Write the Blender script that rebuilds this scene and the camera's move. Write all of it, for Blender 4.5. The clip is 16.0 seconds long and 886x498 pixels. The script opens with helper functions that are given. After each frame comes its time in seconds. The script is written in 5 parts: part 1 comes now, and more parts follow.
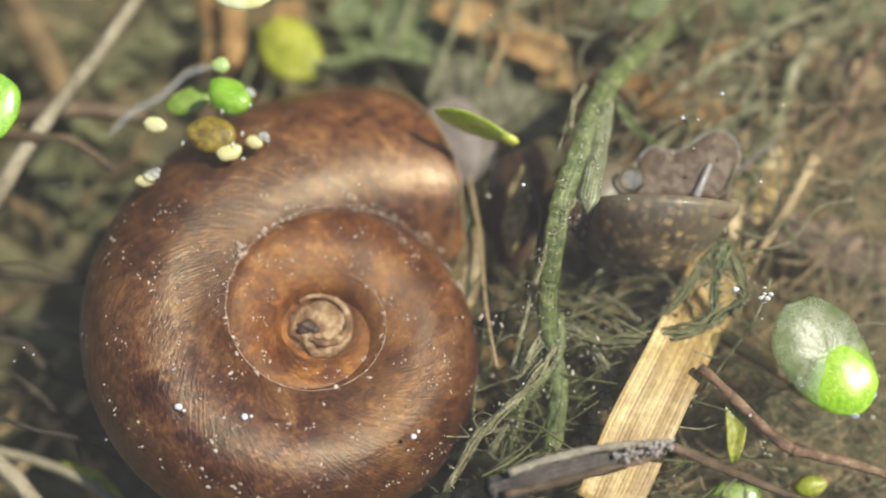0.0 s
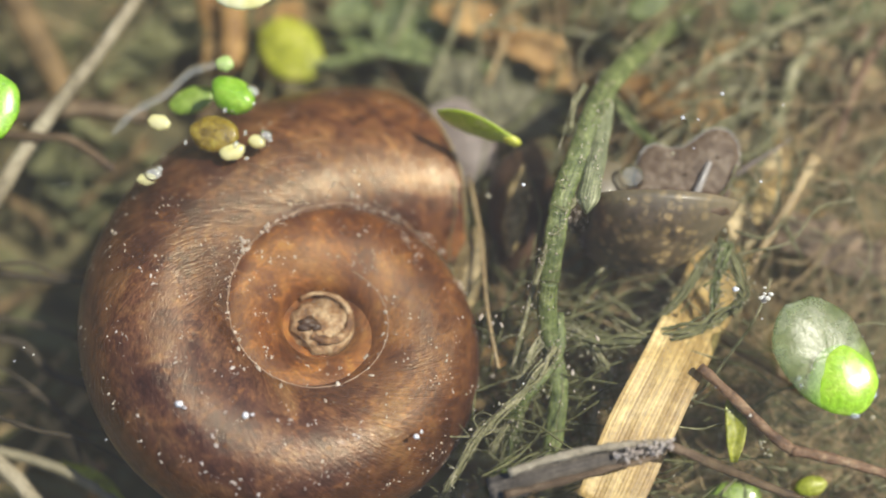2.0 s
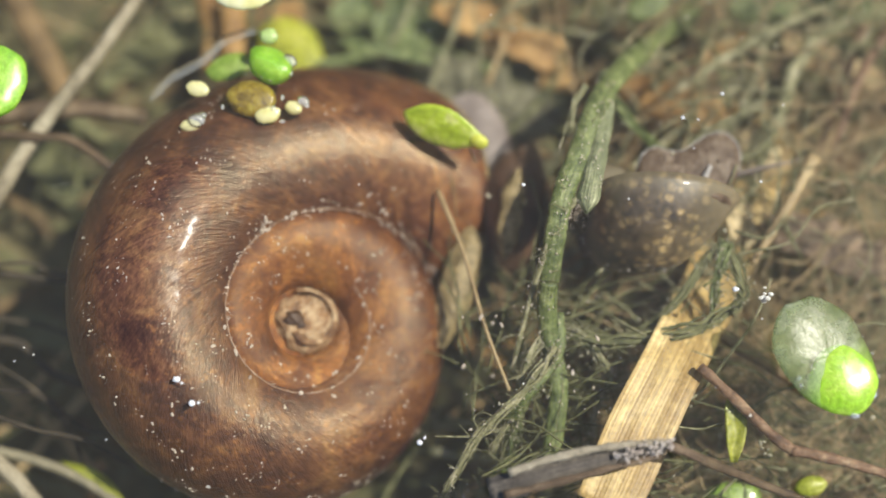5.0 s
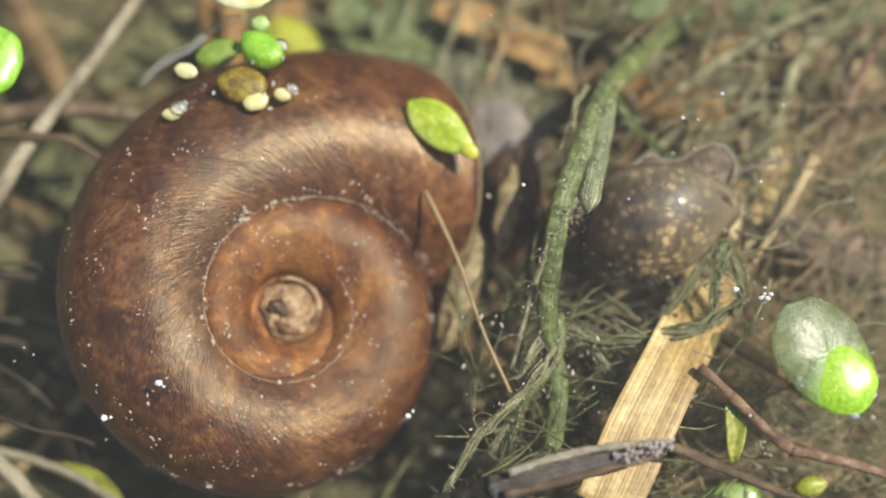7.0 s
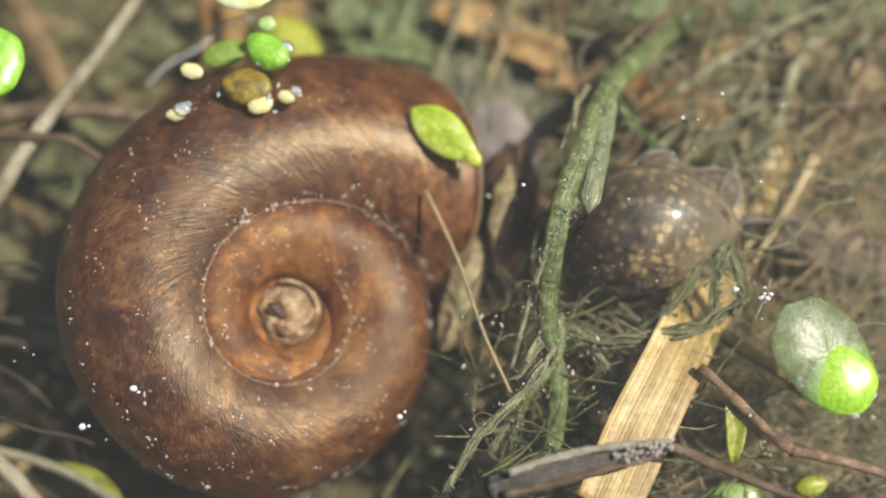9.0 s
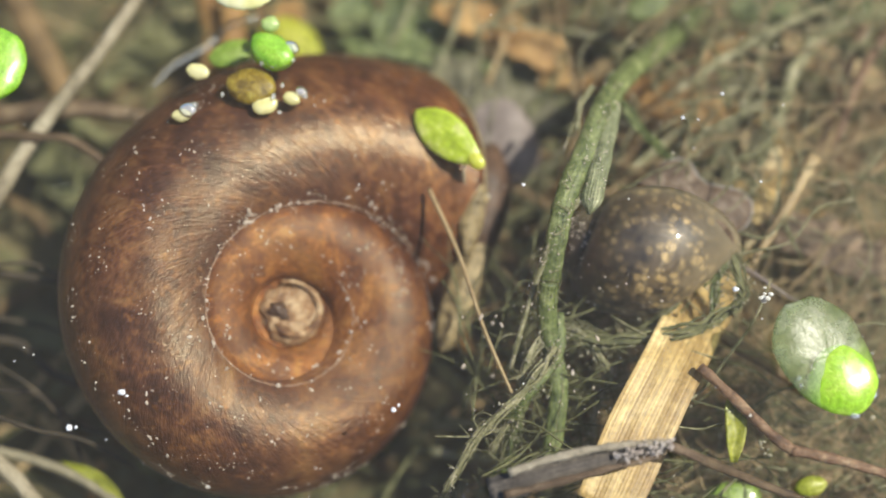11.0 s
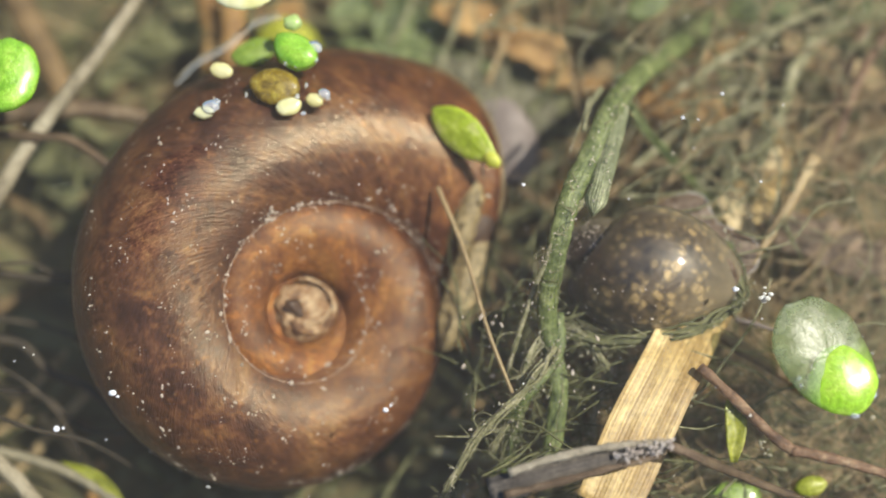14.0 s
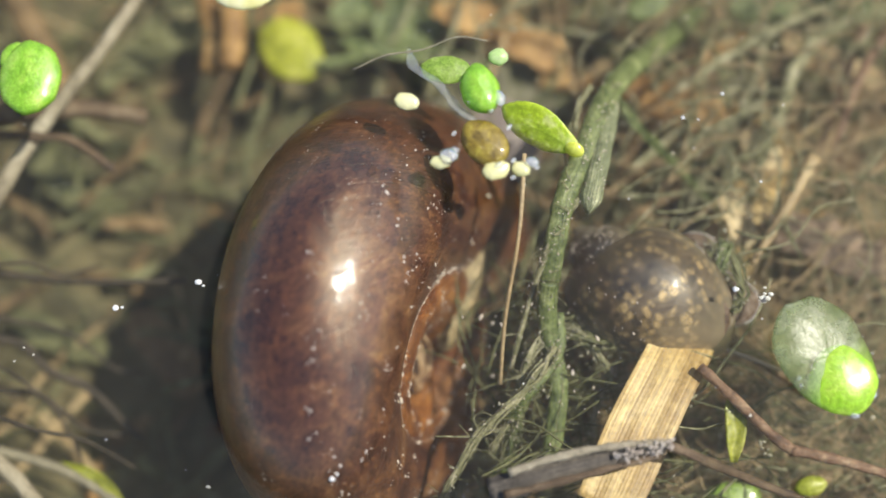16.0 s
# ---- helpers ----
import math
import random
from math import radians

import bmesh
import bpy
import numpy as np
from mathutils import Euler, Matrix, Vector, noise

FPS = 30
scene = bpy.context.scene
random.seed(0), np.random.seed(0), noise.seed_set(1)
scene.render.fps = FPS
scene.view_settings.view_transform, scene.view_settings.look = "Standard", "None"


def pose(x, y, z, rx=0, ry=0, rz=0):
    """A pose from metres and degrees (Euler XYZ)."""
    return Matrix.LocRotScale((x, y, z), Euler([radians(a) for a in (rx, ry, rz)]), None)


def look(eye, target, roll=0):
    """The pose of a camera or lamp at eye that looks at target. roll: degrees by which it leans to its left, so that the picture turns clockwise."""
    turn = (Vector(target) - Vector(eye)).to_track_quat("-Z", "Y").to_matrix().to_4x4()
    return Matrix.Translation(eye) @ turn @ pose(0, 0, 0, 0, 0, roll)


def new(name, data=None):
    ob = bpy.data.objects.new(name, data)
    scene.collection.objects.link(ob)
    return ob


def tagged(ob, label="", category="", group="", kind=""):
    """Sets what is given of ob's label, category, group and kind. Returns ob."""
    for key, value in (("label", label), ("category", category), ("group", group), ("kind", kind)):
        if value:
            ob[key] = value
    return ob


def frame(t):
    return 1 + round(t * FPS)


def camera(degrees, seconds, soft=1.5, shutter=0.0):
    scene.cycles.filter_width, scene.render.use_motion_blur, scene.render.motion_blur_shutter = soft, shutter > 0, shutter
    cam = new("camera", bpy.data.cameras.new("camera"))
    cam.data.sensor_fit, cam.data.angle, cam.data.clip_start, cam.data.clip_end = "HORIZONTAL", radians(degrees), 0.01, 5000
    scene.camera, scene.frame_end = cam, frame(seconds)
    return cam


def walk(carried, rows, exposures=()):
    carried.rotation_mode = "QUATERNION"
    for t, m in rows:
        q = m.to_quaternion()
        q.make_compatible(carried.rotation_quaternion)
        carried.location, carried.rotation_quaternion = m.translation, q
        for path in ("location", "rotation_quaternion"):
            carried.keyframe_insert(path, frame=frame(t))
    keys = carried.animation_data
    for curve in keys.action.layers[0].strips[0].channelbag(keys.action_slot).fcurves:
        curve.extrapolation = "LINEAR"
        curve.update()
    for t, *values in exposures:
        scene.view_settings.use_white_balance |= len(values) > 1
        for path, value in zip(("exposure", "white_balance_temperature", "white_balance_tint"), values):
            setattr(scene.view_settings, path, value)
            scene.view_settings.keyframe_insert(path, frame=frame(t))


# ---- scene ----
# A ramshorn snail and a small pond snail among duckweed and weed in shallow water.
# The camera stands still, 72 mm off, tilted 12 degrees from straight down.
MM = 0.001
WATER = 1.6      # water level, mm
BED = -18.5      # mud level, mm
cam = camera(40, 16.0, soft=1.75)
cam.data.dof.use_dof = True
cam.data.dof.focus_distance = 0.0700
cam.data.dof.aperture_fstop = 12.5
EYE = look((0, -0.01497, 0.07043), (0, 0, 0))
walk(cam, [(0, EYE), (16, EYE)], exposures=[(0, 0.30), (16, 0.30)])

# ---- light ----
SUN_DIR = Vector((0.515, 0.16, 0.845)).normalized()
world = bpy.data.worlds.new("sky")
scene.world = world
world.use_nodes = True
sky = world.node_tree.nodes.new("ShaderNodeTexSky")
sky.sky_type = "NISHITA"
sky.sun_disc = False
sky.sun_elevation = math.asin(SUN_DIR.z)
sky.sun_rotation = math.atan2(SUN_DIR.x, SUN_DIR.y)
world.node_tree.links.new(sky.outputs[0], world.node_tree.nodes["Background"].inputs[0])
world.node_tree.nodes["Background"].inputs[1].default_value = 0.12
sun_data = bpy.data.lights.new("sun", "SUN")
sun_data.energy = 4.2
sun_data.angle = radians(0.6)
sun_data.color = (1.0, 0.945, 0.815)
sun = new("sun", sun_data)
sun.matrix_world = look(SUN_DIR, (0, 0, 0))


# ---- materials ----
def ramp(nt, fac, stops):
    r = nt.nodes.new("ShaderNodeValToRGB")
    el = r.color_ramp.elements
    el[0].position, el[0].color = stops[0][0], (*stops[0][1], 1)
    el[1].position, el[1].color = stops[-1][0], (*stops[-1][1], 1)
    for p, c in stops[1:-1]:
        e = el.new(p)
        e.color = (*c, 1)
    nt.links.new(fac, r.inputs[0])
    return r.outputs[0]


def noise_tex(nt, vec, size, detail=5.0, rough=0.6, distort=0.0):
    """size: millimetres of one feature."""
    n = nt.nodes.new("ShaderNodeTexNoise")
    n.inputs["Scale"].default_value = 1000.0 / size
    n.inputs["Detail"].default_value = detail
    n.inputs["Roughness"].default_value = rough
    n.inputs["Distortion"].default_value = distort
    nt.links.new(vec, n.inputs["Vector"])
    return n.outputs[0]


def mixed(nt, fac, a, b, mode="MIX"):
    m = nt.nodes.new("ShaderNodeMix")
    m.data_type, m.blend_type = "RGBA", mode
    for sock, v in ((m.inputs[0], fac), (m.inputs[6], a), (m.inputs[7], b)):
        if isinstance(v, bpy.types.NodeSocket):
            nt.links.new(v, sock)
        else:
            sock.default_value = v if isinstance(v, float) else (*v, 1)
    return m.outputs[2]


def maths(nt, op, a, b=0.0):
    m = nt.nodes.new("ShaderNodeMath")
    m.operation = op
    for sock, v in ((m.inputs[0], a), (m.inputs[1], b)):
        if isinstance(v, bpy.types.NodeSocket):
            nt.links.new(v, sock)
        else:
            sock.default_value = v
    return m.outputs[0]


def bump(nt, height, depth, normal=None):
    """depth: millimetres."""
    b = nt.nodes.new("ShaderNodeBump")
    b.inputs["Strength"].default_value = 1.0
    b.inputs["Distance"].default_value = depth * MM
    nt.links.new(height, b.inputs["Height"])
    if normal is not None:
        nt.links.new(normal, b.inputs["Normal"])
    return b.outputs[0]


def start(name):
    m = bpy.data.materials.new(name)
    m.use_nodes = True
    nt = m.node_tree
    bsdf = nt.nodes["Principled BSDF"]
    co = nt.nodes.new("ShaderNodeTexCoord")
    return m, nt, bsdf, co


def surface(name, colours, size=2.0, fine=0.25, rough=0.6, relief=0.05, coat=0.0, glow_through=0.0,
            through_colour=None, spread=(0.3, 0.7), vary=0.25, streak=None, coat_rough=0.12):
    """A natural surface: colours by coarse noise, fine grain, relief in mm."""
    m, nt, bsdf, co = start(name)
    vec = co.outputs["Object"]
    info = nt.nodes.new("ShaderNodeObjectInfo")
    shift = nt.nodes.new("ShaderNodeVectorMath")
    shift.operation = "MULTIPLY_ADD"
    nt.links.new(info.outputs["Random"], shift.inputs[0])
    shift.inputs[1].default_value = (0.09, 0.05, 0.07)
    nt.links.new(vec, shift.inputs[2])
    vec = shift.outputs[0]
    coarse = noise_tex(nt, vec, size, 6.0, 0.62, 0.3)
    lo, hi = spread
    k = len(colours)
    stops = [(lo + (hi - lo) * i / (k - 1), c) for i, c in enumerate(colours)]
    col = ramp(nt, coarse, stops)
    grain = noise_tex(nt, vec, fine, 3.0, 0.6)
    shade = ramp(nt, grain, [(0.3, (1 - vary,) * 3), (0.7, (1 + vary,) * 3)])
    col = mixed(nt, 1.0, col, shade, "MULTIPLY")
    height = maths(nt, "ADD", maths(nt, "MULTIPLY", coarse, 0.6), maths(nt, "MULTIPLY", grain, 0.4))
    if streak:
        uvw = nt.nodes.new("ShaderNodeUVMap")
        mp = nt.nodes.new("ShaderNodeMapping")
        mp.inputs["Scale"].default_value = (streak[0], streak[1], 1)
        nt.links.new(uvw.outputs[0], mp.inputs[0])
        s = nt.nodes.new("ShaderNodeTexNoise")
        s.inputs["Scale"].default_value = 1.0
        s.inputs["Detail"].default_value = 4.0
        nt.links.new(mp.outputs[0], s.inputs["Vector"])
        col = mixed(nt, 1.0, col, ramp(nt, s.outputs[0], [(0.3, streak[2]), (0.7, streak[3])]), "MULTIPLY")
        height = maths(nt, "ADD", height, maths(nt, "MULTIPLY", s.outputs[0], 0.8))
    nt.links.new(col, bsdf.inputs["Base Color"])
    bsdf.inputs["Roughness"].default_value = rough
    bsdf.inputs["Coat Weight"].default_value = coat
    bsdf.inputs["Coat Roughness"].default_value = coat_rough
    nt.links.new(bump(nt, height, relief), bsdf.inputs["Normal"])
    if glow_through:
        tr = nt.nodes.new("ShaderNodeBsdfTranslucent")
        if through_colour:
            tr.inputs[0].default_value = (*through_colour, 1)
        else:
            nt.links.new(col, tr.inputs[0])
        mx = nt.nodes.new("ShaderNodeMixShader")
        mx.inputs[0].default_value = glow_through
        nt.links.new(bsdf.outputs[0], mx.inputs[1])
        nt.links.new(tr.outputs[0], mx.inputs[2])
        nt.links.new(mx.outputs[0], nt.nodes["Material Output"].inputs[0])
    return m


def two_tone_frond(name):
    """A dull mother frond whose younger half is bright green."""
    m, nt, bsdf, co = start(name)
    vec = co.outputs["Object"]
    n1, n2 = noise_tex(nt, vec, 1.5, 5.0), noise_tex(nt, vec, 0.22, 3.0)
    dull = ramp(nt, n1, [(0.32, (0.24, 0.30, 0.12)), (0.5, (0.44, 0.50, 0.28)), (0.68, (0.74, 0.77, 0.60))])
    fresh = ramp(nt, n1, [(0.3, (0.24, 0.50, 0.02)), (0.5, (0.42, 0.72, 0.05)), (0.7, (0.66, 0.86, 0.16))])
    sep = nt.nodes.new("ShaderNodeSeparateXYZ")
    nt.links.new(vec, sep.inputs[0])
    edge = maths(nt, "ADD", sep.outputs[0], maths(nt, "MULTIPLY", n1, 0.0016))
    share = nt.nodes.new("ShaderNodeMapRange")
    share.inputs[1].default_value, share.inputs[2].default_value = 0.0012, 0.0030
    nt.links.new(edge, share.inputs[0])
    col = mixed(nt, share.outputs[0], dull, fresh)
    col = mixed(nt, 1.0, col, ramp(nt, n2, [(0.3, (0.75, 0.75, 0.75)), (0.7, (1.2, 1.2, 1.2))]), "MULTIPLY")
    nt.links.new(col, bsdf.inputs["Base Color"])
    bsdf.inputs["Roughness"].default_value = 0.3
    bsdf.inputs["Coat Weight"].default_value = 1.0
    bsdf.inputs["Coat Roughness"].default_value = 0.26
    nt.links.new(bump(nt, maths(nt, "ADD", n1, maths(nt, "MULTIPLY", n2, 0.3)), 0.02), bsdf.inputs["Normal"])
    nt.links.new(bump(nt, maths(nt, "ADD", n1, maths(nt, "MULTIPLY", n2, 0.6)), 0.05), bsdf.inputs["Coat Normal"])
    tr = nt.nodes.new("ShaderNodeBsdfTranslucent")
    nt.links.new(col, tr.inputs[0])
    mx = nt.nodes.new("ShaderNodeMixShader")
    mx.inputs[0].default_value = 0.4
    nt.links.new(bsdf.outputs[0], mx.inputs[1])
    nt.links.new(tr.outputs[0], mx.inputs[2])
    # the old half has gone glassy
    clear = nt.nodes.new("ShaderNodeBsdfTransparent")
    clear.inputs[0].default_value = (0.85, 0.92, 0.78, 1)
    glassy = nt.nodes.new("ShaderNodeMixShader")
    nt.links.new(maths(nt, "MULTIPLY", maths(nt, "SUBTRACT", 1.0, share.outputs[0]), 0.6), glassy.inputs[0])
    nt.links.new(mx.outputs[0], glassy.inputs[1])
    nt.links.new(clear.outputs[0], glassy.inputs[2])
    nt.links.new(glassy.outputs[0], nt.nodes["Material Output"].inputs[0])
    return m


def horn_shell(name):
    """Brown horn with growth lines across the whorls; u counts turns, v runs round the tube."""
    m, nt, bsdf, co = start(name)
    uvw = nt.nodes.new("ShaderNodeUVMap")
    sep = nt.nodes.new("ShaderNodeSeparateXYZ")
    nt.links.new(uvw.outputs[0], sep.inputs[0])
    vec = co.outputs["Object"]

    def lines(su, sv, detail):
        mp = nt.nodes.new("ShaderNodeMapping")
        mp.inputs["Scale"].default_value = (su, sv, 1)
        nt.links.new(uvw.outputs[0], mp.inputs[0])
        s = nt.nodes.new("ShaderNodeTexNoise")
        s.inputs["Scale"].default_value = 1.0
        s.inputs["Detail"].default_value = detail
        s.inputs["Roughness"].default_value = 0.65
        nt.links.new(mp.outputs[0], s.inputs["Vector"])
        return s.outputs[0]

    striae = lines(1300, 2.2, 4.0)
    bands = lines(14, 2.0, 4.0)
    blotch = noise_tex(nt, vec, 2.6, 7.0, 0.68, 0.6)
    speck = noise_tex(nt, vec, 0.55, 4.0, 0.75)
    col = ramp(nt, blotch, [(0.3, (0.033, 0.014, 0.012)), (0.45, (0.070, 0.030, 0.020)), (0.56, (0.125, 0.060, 0.032)), (0.7, (0.21, 0.122, 0.058))])
    col = mixed(nt, 1.0, col, ramp(nt, bands, [(0.32, (0.68, 0.64, 0.64)), (0.68, (1.25, 1.25, 1.2))]), "MULTIPLY")
    col = mixed(nt, 1.0, col, ramp(nt, striae, [(0.33, (0.74, 0.71, 0.69)), (0.67, (1.26, 1.26, 1.22))]), "MULTIPLY")
    patch = lines(130, 26, 5.0)
    fleck = lines(560, 120, 3.0)
    col = mixed(nt, 1.0, col, ramp(nt, patch, [(0.34, (0.70, 0.66, 0.66)), (0.52, (1.0, 1.0, 1.0)), (0.68, (1.32, 1.34, 1.28))]), "MULTIPLY")
    col = mixed(nt, 1.0, col, ramp(nt, fleck, [(0.32, (0.62, 0.58, 0.56)), (0.68, (1.42, 1.42, 1.36))]), "MULTIPLY")
    gold = ramp(nt, speck, [(0.56, (0, 0, 0)), (0.68, (1, 1, 1))])
    col = mixed(nt, maths(nt, "MULTIPLY", gold, 0.32), col, (0.40, 0.18, 0.055))
    # young whorls are paler and redder than the last one
    age = ramp(nt, sep.outputs[0], [(0.0, (1.5, 1.32, 1.05)), (0.03, (1.22, 1.12, 1.0)), (0.07, (0.94, 0.91, 0.93)), (0.22, (1.08, 1.04, 1.0)), (0.36, (1.65, 1.42, 1.02)), (0.55, (2.1, 1.80, 1.12)), (0.9, (2.6, 2.2, 1.4))])
    col = mixed(nt, 1.0, col, age, "MULTIPLY")
    # a violet-brown darkening round the keel: the flank's shade put into the colour
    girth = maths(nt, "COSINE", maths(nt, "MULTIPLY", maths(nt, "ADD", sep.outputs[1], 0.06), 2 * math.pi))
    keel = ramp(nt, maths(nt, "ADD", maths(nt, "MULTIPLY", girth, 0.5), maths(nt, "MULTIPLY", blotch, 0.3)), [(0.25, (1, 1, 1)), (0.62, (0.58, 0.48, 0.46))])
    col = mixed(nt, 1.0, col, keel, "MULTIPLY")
    nt.links.new(col, bsdf.inputs["Base Color"])
    bsdf.inputs["Roughness"].default_value = 0.29
    bsdf.inputs["Specular IOR Level"].default_value = 0.12
    # a wet film shines where the shell stands out of the water
    geo = nt.nodes.new("ShaderNodeNewGeometry")
    high = nt.nodes.new("ShaderNodeSeparateXYZ")
    nt.links.new(geo.outputs["Position"], high.inputs[0])
    wet = nt.nodes.new("ShaderNodeMapRange")
    wet.inputs[1].default_value, wet.inputs[2].default_value = (WATER + 0.2) * MM, (WATER + 2.2) * MM
    wet.inputs[3].default_value, wet.inputs[4].default_value = 0.0, 1.0
    nt.links.new(high.outputs[2], wet.inputs[0])
    nt.links.new(wet.outputs[0], bsdf.inputs["Coat Weight"])
    bsdf.inputs["Coat Roughness"].default_value = 0.17
    n1 = bump(nt, striae, 0.055)
    n2 = bump(nt, patch, 0.05, n1)
    n3 = bump(nt, fleck, 0.045, n2)
    nt.links.new(n3, bsdf.inputs["Normal"])
    c1 = bump(nt, noise_tex(nt, vec, 2.6, 2.0), 0.16)
    nt.links.new(c1, bsdf.inputs["Coat Normal"])
    # the satin sheen of the horn layers
    satin = nt.nodes.new("ShaderNodeBsdfGlossy")
    satin.inputs["Color"].default_value = (0.054, 0.044, 0.030, 1)
    satin.inputs["Roughness"].default_value = 0.27
    nt.links.new(n3, satin.inputs["Normal"])
    both = nt.nodes.new("ShaderNodeAddShader")
    nt.links.new(bsdf.outputs[0], both.inputs[0])
    nt.links.new(satin.outputs[0], both.inputs[1])
    nt.links.new(both.outputs[0], nt.nodes["Material Output"].inputs[0])
    return m


def mottled_shell(name):
    """Thin amber shell over a dark spotted mantle."""
    m, nt, bsdf, co = start(name)
    vec = co.outputs["Object"]
    jig = nt.nodes.new("ShaderNodeVectorMath")
    jig.operation = "MULTIPLY_ADD"
    wob = nt.nodes.new("ShaderNodeTexNoise")
    wob.inputs["Scale"].default_value = 1000 / 0.9
    nt.links.new(vec, wob.inputs["Vector"])
    nt.links.new(wob.outputs["Color"], jig.inputs[0])
    jig.inputs[1].default_value = (0.0005, 0.0005, 0.0005)
    nt.links.new(vec, jig.inputs[2])
    v = nt.nodes.new("ShaderNodeTexVoronoi")
    v.inputs["Scale"].default_value = 1000 / 0.62
    nt.links.new(jig.outputs[0], v.inputs["Vector"])
    spot = ramp(nt, v.outputs["Distance"], [(0.26, (1, 1, 1)), (0.56, (0, 0, 0))])
    coarse = noise_tex(nt, vec, 2.6, 6.0, 0.7, 0.5)
    base = ramp(nt, coarse, [(0.38, (0.018, 0.012, 0.009)), (0.48, (0.075, 0.052, 0.031)), (0.58, (0.15, 0.11, 0.066)), (0.70, (0.28, 0.215, 0.135))])
    gold = ramp(nt, coarse, [(0.34, (0.10, 0.07, 0.04)), (0.46, (0.36, 0.25, 0.11)), (0.60, (0.62, 0.45, 0.22))])
    patch = ramp(nt, noise_tex(nt, vec, 1.7, 5.0, 0.7, 0.5), [(0.40, (0, 0, 0)), (0.56, (1, 1, 1))])
    col = mixed(nt, maths(nt, "MULTIPLY", spot, maths(nt, "MULTIPLY", patch, 0.95)), base, gold)
    sepx = nt.nodes.new("ShaderNodeSeparateXYZ")
    nt.links.new(vec, sepx.inputs[0])
    old = nt.nodes.new("ShaderNodeMapRange")
    old.inputs[1].default_value, old.inputs[2].default_value = -0.0045, 0.0012
    nt.links.new(sepx.outputs[0], old.inputs[0])
    col = mixed(nt, old.outputs[0], (0.028, 0.020, 0.016), col)
    # the newest growth by the mouth is clear and olive-grey
    young = nt.nodes.new("ShaderNodeMapRange")
    young.inputs[1].default_value, young.inputs[2].default_value = -0.0014, 0.0010
    young.inputs[4].default_value = 0.75
    nt.links.new(sepx.outputs[1], young.inputs[0])
    col = mixed(nt, young.outputs[0], col, (0.24, 0.205, 0.145))
    front = nt.nodes.new("ShaderNodeMapRange")
    front.inputs[1].default_value, front.inputs[2].default_value = 0.0012, 0.0046
    front.inputs[4].default_value = 0.6
    nt.links.new(sepx.outputs[0], front.inputs[0])
    col = mixed(nt, front.outputs[0], col, (0.27, 0.22, 0.145))
    nt.links.new(col, bsdf.inputs["Base Color"])
    bsdf.inputs["Roughness"].default_value = 0.5
    bsdf.inputs["Coat Weight"].default_value = 1.0
    bsdf.inputs["Coat Roughness"].default_value = 0.03
    h = maths(nt, "ADD", coarse, maths(nt, "MULTIPLY", noise_tex(nt, vec, 0.3, 3.0), 0.4))
    nt.links.new(bump(nt, h, 0.05), bsdf.inputs["Normal"])
    nt.links.new(bump(nt, h, 0.015), bsdf.inputs["Coat Normal"])
    return m


def water_surface(name):
    m, nt, bsdf, co = start(name)
    nt.nodes.remove(bsdf)
    clear = nt.nodes.new("ShaderNodeBsdfTransparent")
    clear.inputs[0].default_value = (0.96, 0.97, 0.93, 1)
    gloss = nt.nodes.new("ShaderNodeBsdfGlossy")
    gloss.inputs["Roughness"].default_value = 0.03
    fr = nt.nodes.new("ShaderNodeFresnel")
    fr.inputs[0].default_value = 1.33
    n = bump(nt, noise_tex(nt, co.outputs["Object"], 14.0, 2.0), 0.5)
    nt.links.new(n, gloss.inputs["Normal"])
    # fine silt that hangs in the top of the water
    silt = nt.nodes.new("ShaderNodeBsdfDiffuse")
    silt.inputs[0].default_value = (0.78, 0.75, 0.66, 1)
    cloud = noise_tex(nt, co.outputs["Object"], 9.0, 4.0)
    share = nt.nodes.new("ShaderNodeMapRange")
    share.inputs[3].default_value, share.inputs[4].default_value = 0.008, 0.026
    nt.links.new(cloud, share.inputs[0])
    murk = nt.nodes.new("ShaderNodeMixShader")
    nt.links.new(share.outputs[0], murk.inputs[0])
    nt.links.new(clear.outputs[0], murk.inputs[1])
    nt.links.new(silt.outputs[0], murk.inputs[2])
    mx = nt.nodes.new("ShaderNodeMixShader")
    nt.links.new(fr.outputs[0], mx.inputs[0])
    nt.links.new(murk.outputs[0], mx.inputs[1])
    nt.links.new(gloss.outputs[0], mx.inputs[2])
    nt.links.new(mx.outputs[0], nt.nodes["Material Output"].inputs[0])
    return m


def clear_film(name, tint=(0.97, 0.98, 0.98), ior=1.25, silver=0.0, rough=0.02):
    """A bubble's skin: clear, with real gloss; silver adds painted pale reflection."""
    m, nt, bsdf, co = start(name)
    nt.nodes.remove(bsdf)
    clear = nt.nodes.new("ShaderNodeBsdfTransparent")
    clear.inputs[0].default_value = (*tint, 1)
    gloss = nt.nodes.new("ShaderNodeBsdfGlossy")
    gloss.inputs["Roughness"].default_value = rough
    fr = nt.nodes.new("ShaderNodeFresnel")
    fr.inputs[0].default_value = ior
    mx = nt.nodes.new("ShaderNodeMixShader")
    skin = nt.nodes.new("ShaderNodeBsdfDiffuse")
    skin.inputs[0].default_value = (0.75, 0.78, 0.82, 1)
    body = nt.nodes.new("ShaderNodeMixShader")
    body.inputs[0].default_value = silver
    nt.links.new(clear.outputs[0], body.inputs[1])
    nt.links.new(skin.outputs[0], body.inputs[2])
    nt.links.new(fr.outputs[0], mx.inputs[0])
    nt.links.new(body.outputs[0], mx.inputs[1])
    nt.links.new(gloss.outputs[0], mx.inputs[2])
    nt.links.new(mx.outputs[0], nt.nodes["Material Output"].inputs[0])
    return m


